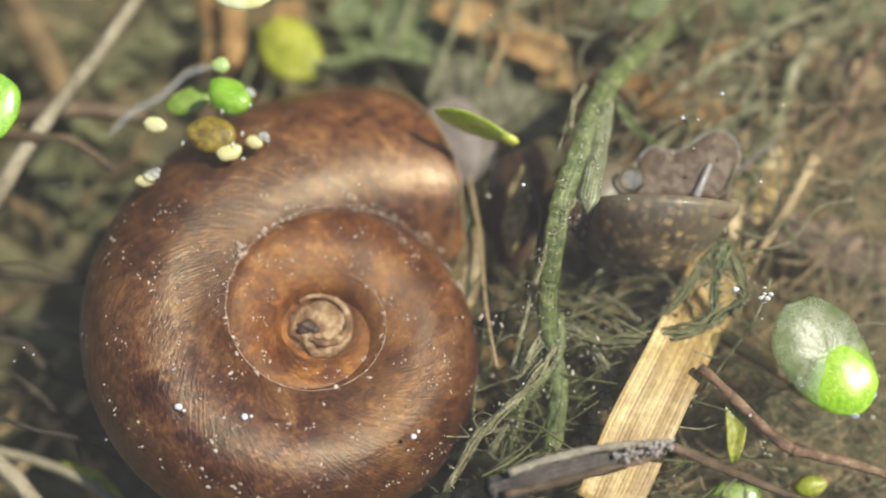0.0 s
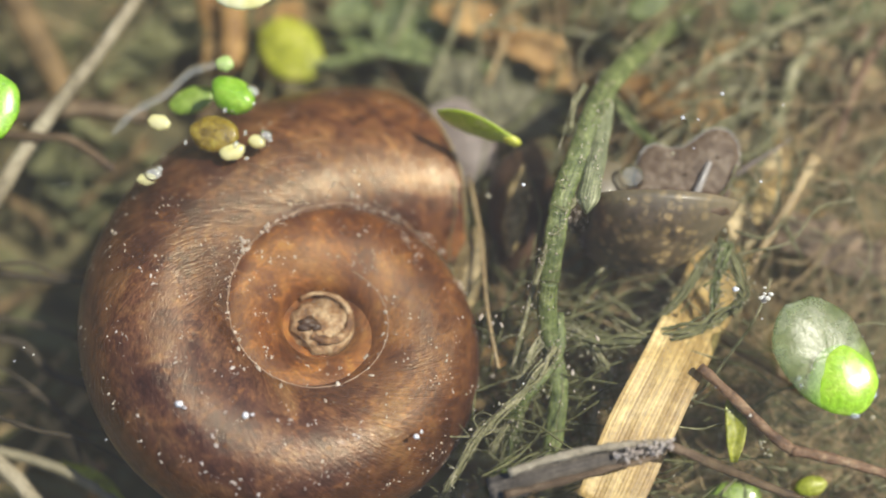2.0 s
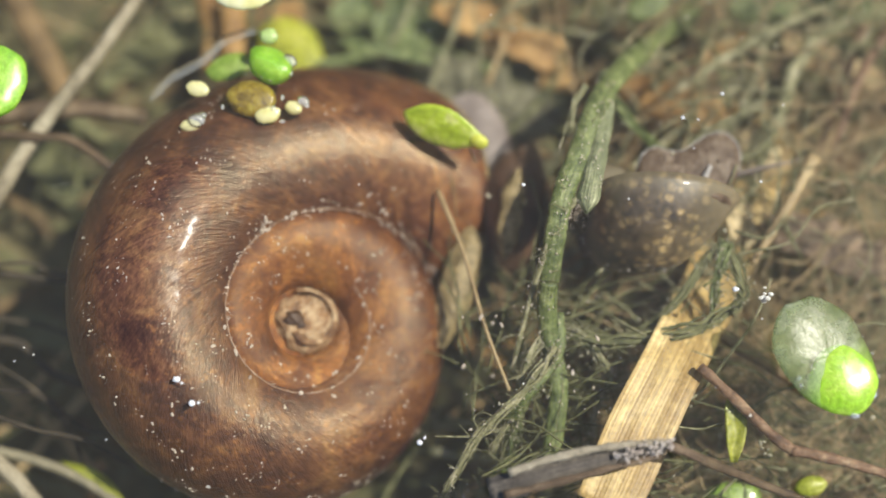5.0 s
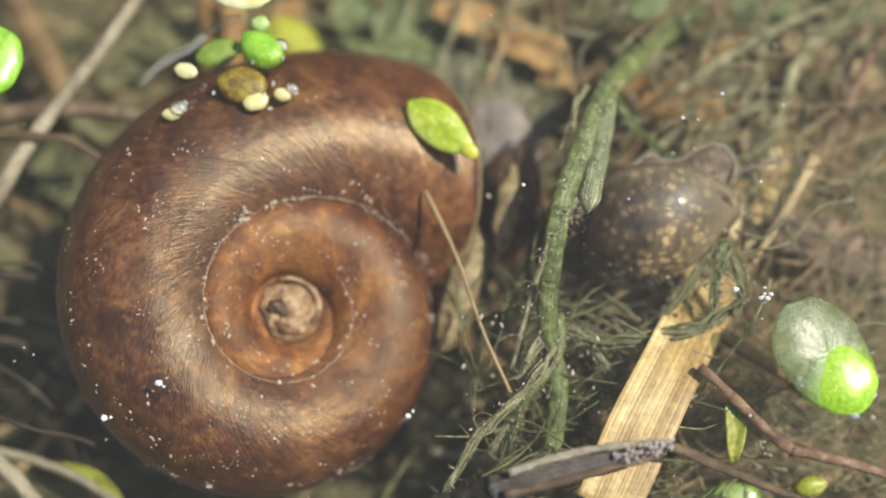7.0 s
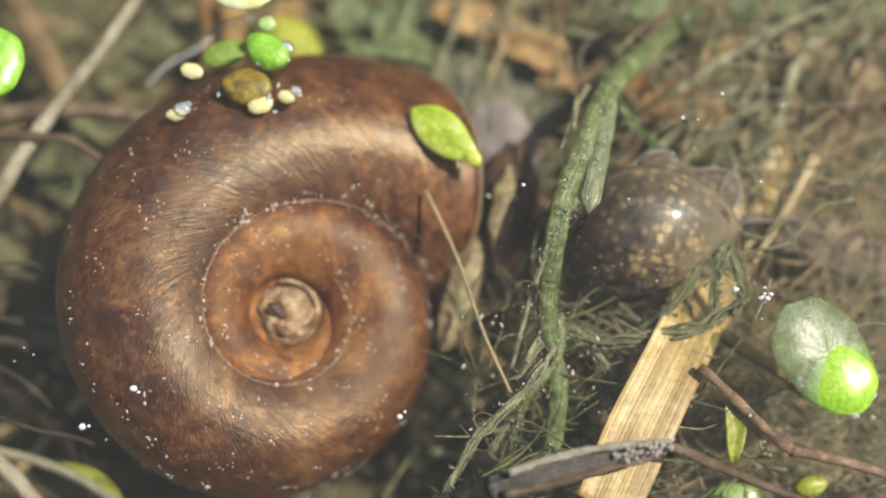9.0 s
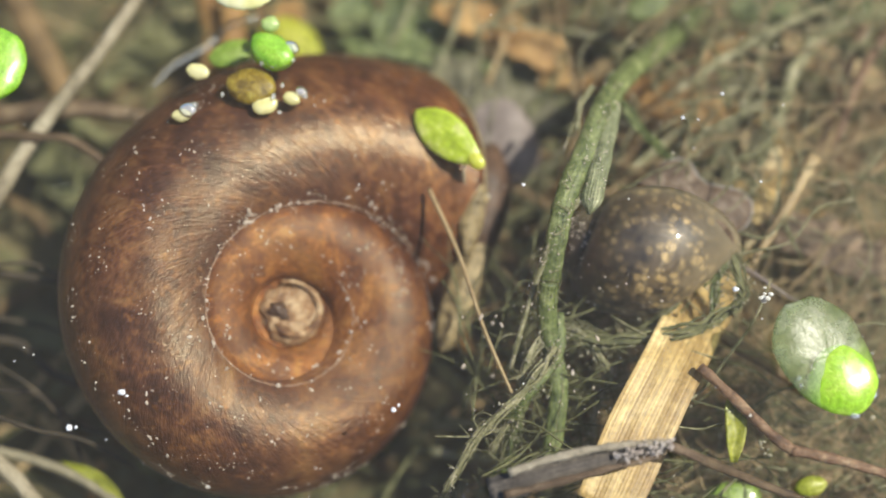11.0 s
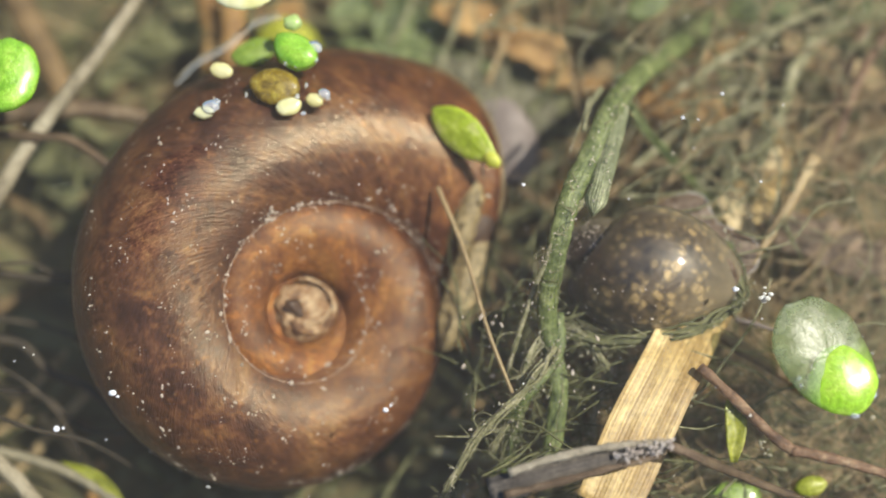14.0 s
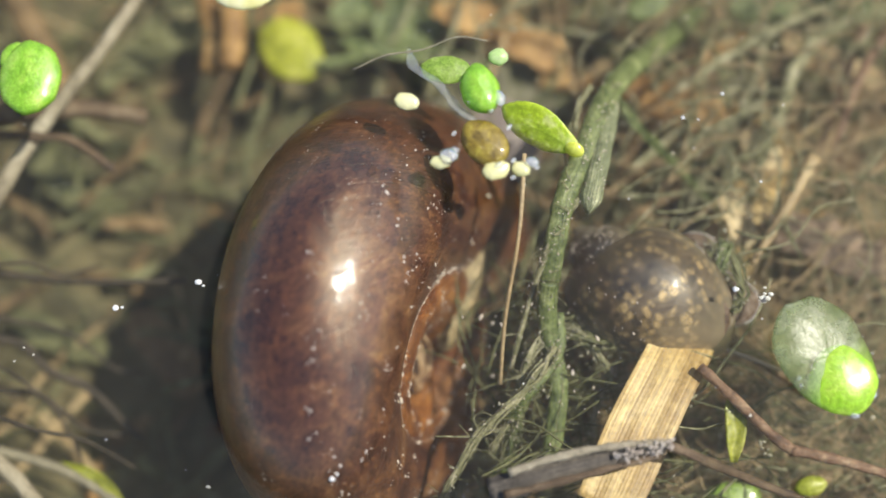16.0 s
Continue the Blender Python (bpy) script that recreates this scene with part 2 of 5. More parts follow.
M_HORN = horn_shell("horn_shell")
M_MOTTLED = mottled_shell("mottled_shell")
M_TWO_TONE = two_tone_frond("two_tone_frond")
M_WATER = water_surface("water_surface")
M_FILM = clear_film("bubble_film", ior=1.2)
M_BUBBLE = clear_film("silvery_bubble", ior=1.33, silver=0.12)
# its strong pale share paints in glints
M_GLINT_DROP = clear_film("glint_droplet", ior=1.45, silver=0.30, rough=0.22)
M_STRIP = clear_film("film_strip", ior=1.15, silver=0.10, rough=0.2)
M_MUD = surface("pond_mud", [(0.04, 0.036, 0.018), (0.085, 0.074, 0.036), (0.145, 0.122, 0.058), (0.20, 0.16, 0.08)], 6.0, 0.5, 0.85, 0.5)
M_LIP = surface("shell_lip", [(0.30, 0.23, 0.11), (0.46, 0.38, 0.20)], 3, 0.4, 0.3, 0.02, glow_through=0.4)
M_APEX = surface("worn_apex", [(0.13, 0.06, 0.028), (0.31, 0.175, 0.085), (0.54, 0.39, 0.24)], 0.9, 0.13, 0.45, 0.3, vary=0.4, spread=(0.36, 0.64))
M_CRUST = surface("grey_crust", [(0.14, 0.13, 0.09), (0.32, 0.30, 0.22), (0.5, 0.46, 0.38)], 0.6, 0.15, 0.8, 0.08)
M_FLAKE = surface("lime_flake", [(0.30, 0.24, 0.19), (0.70, 0.63, 0.57)], 1, 0.15, 0.6, 0.05)
M_SEAM = surface("suture_lime", [(0.13, 0.07, 0.045), (0.30, 0.20, 0.14), (0.48, 0.38, 0.30)], 1.2, 0.15, 0.5, 0.04)
M_FLESH = surface("snail_flesh", [(0.12, 0.092, 0.085), (0.21, 0.17, 0.16), (0.31, 0.265, 0.25)], 2.0, 0.15, 0.6, 0.08, vary=0.3)
M_FLESH_OCHRE = surface("ochre_flesh", [(0.09, 0.066, 0.032), (0.23, 0.17, 0.08), (0.40, 0.31, 0.16)], 0.7, 0.12, 0.6, 0.08, vary=0.5)
M_FLESH_DARK = surface("dark_flesh", [(0.04, 0.021, 0.013), (0.13, 0.070, 0.042)], 2.0, 0.2, 0.5, 0.1, coat=0.2)
M_GREY = surface("grey_flesh", [(0.075, 0.043, 0.028), (0.19, 0.128, 0.09), (0.35, 0.275, 0.215)], 0.7, 0.10, 0.6, 0.05, glow_through=0.35, vary=0.45)
M_PALE = surface("pale_grey_flesh", [(0.30, 0.28, 0.28), (0.45, 0.43, 0.44)], 1.0, 0.12, 0.35, 0.04, coat=0.5)
M_REED = surface("dead_reed", [(0.31, 0.20, 0.075), (0.45, 0.33, 0.145), (0.62, 0.50, 0.28)], 3.0, 0.3, 0.5, 0.04,
                 streak=(0.6, 34, (0.46, 0.38, 0.28), (1.4, 1.4, 1.36)))
M_STRAW = surface("straw", [(0.26, 0.18, 0.09), (0.42, 0.32, 0.18)], 2.0, 0.2, 0.6, 0.05)
M_SPLIT = surface("rotten_core", [(0.045, 0.038, 0.034), (0.10, 0.085, 0.072), (0.19, 0.16, 0.13)], 1.6, 0.2, 0.75, 0.15,
                  streak=(2.0, 16, (0.55, 0.55, 0.55), (1.25, 1.25, 1.2)))
M_BARK = surface("brown_twig", [(0.05, 0.032, 0.020), (0.13, 0.085, 0.05), (0.22, 0.16, 0.10)], 2.2, 0.2, 0.7, 0.15,
                 streak=(2.0, 14, (0.6, 0.6, 0.6), (1.2, 1.2, 1.2)))
M_ROOTLET = surface("dark_rootlet", [(0.018, 0.014, 0.009), (0.045, 0.034, 0.022), (0.085, 0.066, 0.043)], 1.5, 0.2, 0.8, 0.1)
M_RED_TWIG = surface("red_brown_twig", [(0.08, 0.042, 0.026), (0.20, 0.115, 0.07), (0.36, 0.26, 0.17)], 0.9, 0.15, 0.7, 0.15, vary=0.4)
M_GREY_TWIG = surface("pale_twig", [(0.18, 0.15, 0.10), (0.33, 0.285, 0.205), (0.48, 0.43, 0.33)], 2.0, 0.25, 0.7, 0.1)
M_WEED = surface("waterweed_green", [(0.055, 0.078, 0.026), (0.145, 0.185, 0.065), (0.32, 0.36, 0.165)], 0.8, 0.12, 0.5, 0.08, glow_through=0.12, vary=0.4,
                 streak=(1.6, 22, (0.5, 0.52, 0.5), (1.35, 1.33, 1.28)))
M_WEED_GREY = surface("waterweed_grey_green", [(0.10, 0.118, 0.062), (0.215, 0.24, 0.14), (0.42, 0.43, 0.30)], 0.8, 0.12, 0.6, 0.10, vary=0.4,
                      streak=(1.6, 26, (0.45, 0.47, 0.45), (1.4, 1.38, 1.34)))
M_WEED_OLD = surface("waterweed_grey", [(0.065, 0.065, 0.03), (0.15, 0.15, 0.075), (0.28, 0.265, 0.155), (0.44, 0.41, 0.30)], 0.9, 0.12, 0.75, 0.15)
M_ALGA = surface("alga_thread", [(0.045, 0.05, 0.02), (0.115, 0.12, 0.05), (0.24, 0.235, 0.115)], 1.4, 0.2, 0.7, 0.05)
M_LITTER = surface("rotten_leaf", [(0.07, 0.045, 0.022), (0.17, 0.11, 0.05), (0.29, 0.19, 0.09)], 3.5, 0.35, 0.75, 0.2)
M_ORANGE = surface("orange_leaf", [(0.16, 0.08, 0.026), (0.38, 0.22, 0.075), (0.60, 0.41, 0.18)], 2.6, 0.35, 0.65, 0.12,
                   streak=(3.0, 14, (0.75, 0.72, 0.7), (1.12, 1.12, 1.12)))
M_TAN = surface("tan_leaf", [(0.22, 0.145, 0.065), (0.42, 0.30, 0.15), (0.58, 0.45, 0.25)], 3.0, 0.35, 0.65, 0.12,
                streak=(1.0, 16, (0.7, 0.7, 0.7), (1.15, 1.15, 1.15)))
M_GREY_LEAF = surface("grey_leaf", [(0.035, 0.03, 0.02), (0.10, 0.094, 0.058), (0.17, 0.16, 0.10), (0.27, 0.25, 0.17)], 1.1, 0.25, 0.75, 0.25, vary=0.5)
M_PALE_STRAW = surface("pale_straw", [(0.42, 0.30, 0.14), (0.62, 0.50, 0.30), (0.78, 0.68, 0.48)], 2.0, 0.3, 0.6, 0.08,
                       streak=(1.0, 16, (0.7, 0.68, 0.62), (1.15, 1.15, 1.15)))
M_MOTTLE = surface("mottled_leaf", [(0.025, 0.017, 0.012), (0.11, 0.076, 0.05), (0.36, 0.25, 0.17)], 1.0, 0.25, 0.75, 0.2)
M_OLIVE = surface("olive_leaf", [(0.05, 0.052, 0.02), (0.108, 0.108, 0.043), (0.20, 0.195, 0.086)], 3.0, 0.3, 0.6, 0.1)
M_DUCK = surface("duckweed_green", [(0.17, 0.38, 0.02), (0.34, 0.64, 0.05), (0.55, 0.80, 0.12)], 0.9, 0.15, 0.25, 0.12, coat=1.0,
                 glow_through=0.3, through_colour=(0.4, 0.8, 0.05), coat_rough=0.26)
M_DUCK_WET = surface("duckweed_wet", [(0.30, 0.55, 0.02), (0.48, 0.76, 0.05), (0.66, 0.84, 0.12)], 0.9, 0.25, 0.35, 0.16, coat=1.0,
                     glow_through=0.35, through_colour=(0.6, 0.9, 0.08), coat_rough=0.24)
M_DUCK_MID = surface("duckweed_olive_green", [(0.14, 0.24, 0.03), (0.28, 0.43, 0.06), (0.44, 0.56, 0.15)], 0.8, 0.15, 0.3, 0.1, coat=0.7, glow_through=0.3)
M_DUCK_OLD = surface("duckweed_brown", [(0.12, 0.075, 0.012), (0.34, 0.24, 0.03), (0.58, 0.50, 0.08)], 0.7, 0.15, 0.28, 0.14, coat=0.9, glow_through=0.25)
M_SEED = surface("pale_bud", [(0.86, 0.82, 0.34), (0.95, 0.93, 0.62)], 1.4, 0.3, 0.35, 0.012, vary=0.06, coat=0.8, glow_through=0.3)
M_YELLOW = surface("yellow_leaf", [(0.20, 0.22, 0.025), (0.40, 0.43, 0.045), (0.64, 0.64, 0.16)], 1.3, 0.2, 0.4, 0.08, coat=0.3, glow_through=0.4)
M_YELLOW_PALE = surface("pale_yellow_leaf", [(0.30, 0.32, 0.03), (0.56, 0.59, 0.06), (0.82, 0.80, 0.22)], 1.7, 0.2, 0.4, 0.06, coat=0.3, glow_through=0.4, vary=0.5)
M_PALE_LEAF = surface("pale_green_leaf", [(0.34, 0.46, 0.02), (0.62, 0.77, 0.05), (0.90, 0.90, 0.36)], 1.0, 0.25, 0.3, 0.08, coat=1.0, coat_rough=0.28, glow_through=0.35, through_colour=(0.55, 0.8, 0.1))
M_TIP = surface("yellow_tip", [(0.74, 0.80, 0.06), (0.90, 0.92, 0.20)], 0.8, 0.2, 0.3, 0.02, coat=1.0, glow_through=0.35, vary=0.1)
M_BUD = surface("pale_green_bud", [(0.50, 0.72, 0.22), (0.74, 0.88, 0.48)], 0.7, 0.2, 0.3, 0.02, coat=1.0, glow_through=0.3, coat_rough=0.3, vary=0.1)
M_ROOT = surface("root_thread", [(0.17, 0.15, 0.10), (0.30, 0.27, 0.19)], 1.5, 0.2, 0.6, 0.03)
M_SPECK = surface("white_speck", [(0.6, 0.6, 0.6), (0.85, 0.85, 0.88)], 0.3, 0.1, 0.5, 0.05)


# ---- shape helpers (all in millimetres) ----
class Shape:
    def __init__(self):
        self.v, self.f, self.uv = [], [], []

    def grid(self, rows, wrap=False, uvs=None):
        """rows: rings of points, joined ring to ring."""
        base = len(self.v)
        n = len(rows[0])
        for r in rows:
            self.v.extend(r)
        for i in range(len(rows) - 1):
            for j in range(n if wrap else n - 1):
                k = (j + 1) % n
                self.f.append((base + i * n + j, base + i * n + k, base + (i + 1) * n + k, base + (i + 1) * n + j))
                if uvs:
                    (u0, u1) = uvs[i], uvs[i + 1]
                    self.uv.extend([(u0, j / n), (u0, (j + 1) / n), (u1, (j + 1) / n), (u1, j / n)])
                else:
                    a, b = i / (len(rows) - 1), (i + 1) / (len(rows) - 1)
                    self.uv.extend([(a, j / n), (a, (j + 1) / n), (b, (j + 1) / n), (b, j / n)])
        return self

    def cap(self, start_index, n, flip=False):
        ids = list(range(start_index, start_index + n))
        self.f.append(tuple(reversed(ids)) if flip else tuple(ids))
        self.uv.extend([(0.5, 0.5)] * n)

    def add(self, other):
        base = len(self.v)
        self.v.extend(other.v)
        self.f.extend(tuple(i + base for i in f) for f in other.f)
        self.uv.extend(other.uv)
        return self

    def moved(self, m):
        self.v = [tuple(m @ Vector(p)) for p in self.v]
        return self


def curve_points(pts, steps):
    """Catmull-Rom through pts."""
    p = [Vector(a) for a in pts]
    p = [p[0] * 2 - p[1]] + p + [p[-1] * 2 - p[-2]]
    out = []
    for i in range(1, len(p) - 2):
        a, b, c, d = p[i - 1:i + 3]
        for k in range(steps):
            t = k / steps
            out.append(0.5 * (2 * b + (c - a) * t + (2 * a - 5 * b + 4 * c - d) * t * t + (3 * b - a - 3 * c + d) * t ** 3))
    out.append(p[-2])
    return out


def tube(pts, r0, r1=None, steps=6, sides=8, flat=1.0, rough=0.0, seed=0, swell=None):
    """A tapered stem along pts. flat: height against width. swell(t): factor on the radius."""
    r1 = r0 if r1 is None else r1
    line = curve_points(pts, steps)
    rng = random.Random(seed)
    rings = []
    side = None
    for i, c in enumerate(line):
        t = i / (len(line) - 1)
        d = (line[min(i + 1, len(line) - 1)] - line[max(i - 1, 0)]).normalized()
        s = d.cross(Vector((0, 0, 1)))
        if s.length < 0.05:
            s = side if side is not None else d.cross(Vector((0, 1, 0)))
        s.normalize()
        side = s
        up = s.cross(d)
        r = (r0 + (r1 - r0) * t) * (swell(t) if swell else 1.0)
        w = 1 + rough * (noise.noise(Vector((i * 0.6, seed * 3.1, 0.3))))
        ring = []
        for k in range(sides):
            a = 2 * math.pi * k / sides
            q = w * (1 + rough * 0.5 * rng.uniform(-1, 1))
            ring.append(tuple(c + s * (math.cos(a) * r * q) + up * (math.sin(a) * r * flat * q)))
        rings.append(ring)
    sh = Shape().grid(rings, True)
    sh.cap(0, sides, True)
    sh.cap(len(sh.v) - sides, sides)
    return sh


def bundle(pts, r0, r1, seed, strands=6, core=0.5):
    """A shoot: its flat core, and the thin ragged strands that wind about it."""
    rng = random.Random(seed)
    sh = tube(pts, r0 * core, r1 * core, 8, 9, 0.45, 0.35, seed)
    line = curve_points(pts, 3)
    n = len(line)
    out = []
    for k in range(strands):
        a, lo, hi = rng.uniform(0, 6.3), rng.choice((0.0, 0.0, 0.15, 0.4)), rng.choice((1.0, 1.0, 0.85, 0.6))
        own = []
        for i in range(int(lo * (n - 1)), max(int(hi * (n - 1)), int(lo * (n - 1)) + 3) + 1):
            i = min(i, n - 1)
            t = i / (n - 1)
            d = (line[min(i + 1, n - 1)] - line[max(i - 1, 0)]).normalized()
            s = d.cross(Vector((0, 0, 1))).normalized()
            a += rng.gauss(0, 0.45)
            w = (r0 + (r1 - r0) * t) * rng.uniform(0.5, 1.05)
            own.append(line[i] + s * (math.cos(a) * w) + Vector((0, 0, 1)) * (math.sin(a) * w * 0.6))
        if hi < 1:
            own[-1] = own[-1] + Vector((rng.gauss(0, 0.8), rng.gauss(0, 0.8), 0))
        r = r0 * rng.uniform(0.12, 0.34)
        out.append(tube(own, r, r * 0.6, 4, 7, rng.uniform(0.4, 1.0), 0.3, seed * 7 + k))
    return sh, out


def ribbon(pts, width, thick=0.15, steps=8, across=13, cup=0.0, ribs=0, rib_height=0.06, ragged=0.0, seed=0, ends=(1.0, 1.0), taper=0.12):
    """A flat leaf or reed strip with thickness, ribs and ragged edges."""
    line = curve_points(pts, steps)
    rows = []
    n = len(line)
    for i, c in enumerate(line):
        t = i / (n - 1)
        d = (line[min(i + 1, n - 1)] - line[max(i - 1, 0)]).normalized()
        s = d.cross(Vector((0, 0, 1))).normalized()
        up = s.cross(d)
        w = width * 0.5
        if t < taper:
            w *= ends[0] + (1 - ends[0]) * math.sin(t / taper * math.pi / 2)
        if t > 1 - taper:
            w *= ends[1] + (1 - ends[1]) * math.sin((1 - t) / taper * math.pi / 2)
        wl = w * (1 + ragged * noise.noise(Vector((t * 9, seed * 1.7, 0))))
        wr = w * (1 + ragged * noise.noise(Vector((t * 9, seed * 1.7, 5))))
        top, low = [], []
        for k in range(across):
            q = k / (across - 1) * 2 - 1
            ww = wl if q < 0 else wr
            z = cup * (q * q - 0.4) * width * 0.5
            if ribs:
                z += rib_height * abs(math.sin(q * ribs * math.pi * 0.5))
            z += 0.12 * noise.noise(Vector((t * 6, q * 2, seed * 2.3)))
            edge = thick * (1 - 0.7 * abs(q) ** 4)
            top.append(tuple(c + s * (q * ww) + up * (z + edge * 0.5)))
            low.append(tuple(c + s * (q * ww) + up * (z - edge * 0.5)))
        rows.append(top + low[::-1])
    sh = Shape().grid(rows, True)
    m = across * 2
    sh.cap(0, m, True)
    sh.cap(len(sh.v) - m, m)
    return sh


def blob(rx, ry, rz, seed=0, lump=0.08, rings=14, sides=20, freq=1.2, low=1.0):
    """A lumpy rounded body; low squashes its underside."""
    rows = []
    for i in range(rings + 1):
        a = math.pi * i / rings
        row = []
        for k in range(sides):
            b = 2 * math.pi * k / sides
            d = Vector((math.sin(a) * math.cos(b), math.sin(a) * math.sin(b), math.cos(a)))
            q = 1 + lump * noise.noise(d * freq + Vector((seed * 5.1, seed, 0)))
            z = d.z * rz * q
            row.append((d.x * rx * q, d.y * ry * q, z if z > 0 else z * low))
        rows.append(row)
    return Shape().grid(rows, True)


def frond(length, width, thick, seed=0, point=0.0, keel=0.0, sharp=0.0):
    """A floating frond: a flat lens with a slightly domed top; long axis x."""
    rows = []
    rings, sides = 10, 32
    for i in range(rings + 1):
        a = math.pi * i / rings
        r = math.sin(a) ** 0.75 if 0 < i < rings else 0.02
        row = []
        for k in range(sides):
            b = 2 * math.pi * k / sides
            q = 1 + 0.10 * noise.noise(Vector((math.cos(b) * 1.9, math.sin(b) * 1.9, seed * 3.7)))
            x = math.cos(b) * r * length / 2 * q
            y = math.sin(b) * abs(math.sin(b)) ** sharp * r * width / 2 * q * (1 - point * math.cos(b))
            z = math.cos(a) * thick / 2 + 0.06 * noise.noise(Vector((x * 1.6, y * 1.6, seed * 2.1)))
            z += keel * (1 - (r * abs(math.sin(b))) ** 2) * (0.5 if i < rings / 2 else 0)
            z -= 0.03 * (x * x + y * y) / max(length, 1)
            row.append((x, y, z))
        rows.append(row)
    return Shape().grid(rows, True)


def mesh_of(name, sh, material, centre=(0, 0, 0), smooth=True):
    me = bpy.data.meshes.new(name)
    c = Vector(centre)
    me.from_pydata([tuple((Vector(p) - c) * MM) for p in sh.v], [], sh.f)
    if len(sh.uv) == len(me.loops):
        layer = me.uv_layers.new(name="UVMap")
        layer.data.foreach_set("uv", [x for p in sh.uv for x in p])
    me.materials.append(material)
    if smooth:
        me.polygons.foreach_set("use_smooth", [True] * len(me.polygons))
    me.update()
    return me


def part(name, sh, material, parent=None, label="", smooth=True):
    """One mesh object under a thing, in the thing's own space (mm)."""
    ob = new(name, mesh_of(name, sh, material, smooth=smooth))
    ob.parent = parent
    return tagged(ob, label)


def thing(name, sh, material, label, category, group="", kind="", smooth=True):
    """A thing of one mesh, built at its place; its origin is its middle."""
    mid = sum((Vector(p) for p in sh.v), Vector()) / len(sh.v)
    ob = new(name, mesh_of(name, sh, material, mid, smooth))
    ob.location = mid * MM
    return tagged(ob, label, category, group, kind)


def base(name, place, label, category, group="", turn=(0, 0, 0)):
    """An empty that carries a thing's parts."""
    ob = new(name)
    ob.empty_display_size = 0.002
    ob.matrix_basis = pose(place[0] * MM, place[1] * MM, place[2] * MM, *turn)
    return tagged(ob, label, category, group)


# ---- the setting ----
def stretched(n, inner, outer):
    """Coordinates that are close together within +-inner and run out to +-outer."""
    core = [inner * (i / n) for i in range(-n, n + 1)]
    far = [inner * (outer / inner) ** (k / 14) for k in range(1, 15)]
    return [-a for a in reversed(far)] + core + far


def ground_sheet():
    xs = stretched(70, 60, 60000)
    rows = []
    for y in xs:
        row = []
        for x in xs:
            near = 1.0 if max(abs(x), abs(y)) < 70 else 0.0
            z = BED + near * (1.6 * noise.noise(Vector((x * 0.10, y * 0.10, 2))) + 0.9 * noise.noise(Vector((x * 0.3, y * 0.3, 7)))
                              + 0.4 * noise.noise(Vector((x * 0.9, y * 0.9, 3))))
            row.append((x, y, z))
        rows.append(row)
    ob = new("ground", mesh_of("ground", Shape().grid(rows), M_MUD))
    tagged(ob, "soft brown pond mud with rotting plant crumbs", "ground", kind="structure")


def water_sheet():
    xs = stretched(30, 60, 50000)
    rows = [[(x, y, WATER) for x in xs] for y in xs]
    ob = new("water", mesh_of("water", Shape().grid(rows), M_WATER))
    ob.visible_shadow = False
    tagged(ob, "clear still pond water with a smooth surface", "water", kind="structure")


ground_sheet()
water_sheet()


# ---- the ramshorn snail ----
APERTURE, GROWTH, END_ANGLE = 19.47, 2.131, 0.1385
HALF_W, HALF_H, RISE = 0.3617, 0.3883, -0.2031
SUTURE = math.radians(117.5)


def lead(th):
    """How far the growth edge runs behind at th round the tube, in turns: the lip is oblique."""
    return 0.014 + 0.1585 * math.cos(th) + 0.0056 * math.sin(th) - 0.0202 * math.cos(2 * th) - 0.0228 * math.sin(2 * th)


def whorl(n, th, scale=1.0):
    """A point of the shell n turns before the lip, at th round the tube (0 outside, 90 degrees upward)."""
    n += lead(th)
    e = math.exp(-max(n, 0) / 0.0856)
    r = APERTURE * GROWTH ** (-n) * (1 + 0.2958 * e + 0.0522 * math.exp(-((n - 0.12) / 0.09) ** 2))
    a = END_ANGLE + 2 * math.pi * n
    c, s = math.cos(th), math.sin(th)
    if c < 0:  # full inner shoulder, so that the suture stays shallow
        c, s = -abs(c) ** 0.85, math.copysign(abs(s) ** 0.72, s)
    inner = min(1.0, max(0.0, (n - 0.75) / 0.35))  # the young whorls are a little flatter
    if inner and s > 0:
        s = s ** (1 - 0.2 * inner)
    w = HALF_W * (1 - 0.2 * min(1.0, max(0.0, (n - 1.15) / 0.4)))
    rr = (1 - w) * r + (w * c - 0.0737 * s) * r * scale
    z = (RISE - 0.1978 * e) * r + (HALF_H * s + 0.05 * inner * c * max(0.0, s) + 0.0529 * c) * r * scale
    z += 0.643 * min(1.0, max(0.0, (n - 0.6) / 0.5))
    q = min(1.0, max(0.0, (n - 1.45) / 0.8))
    z -= 1.4 * q * q * (3 - 2 * q)  # the oldest whorls lie sunken
    return (rr * math.cos(a), rr * math.sin(a), z)


def place_at(n, th, scale=1.0):
    """The same, with n counted along the coil whatever the lip's slant."""
    return whorl(n - lead(th), th, scale)


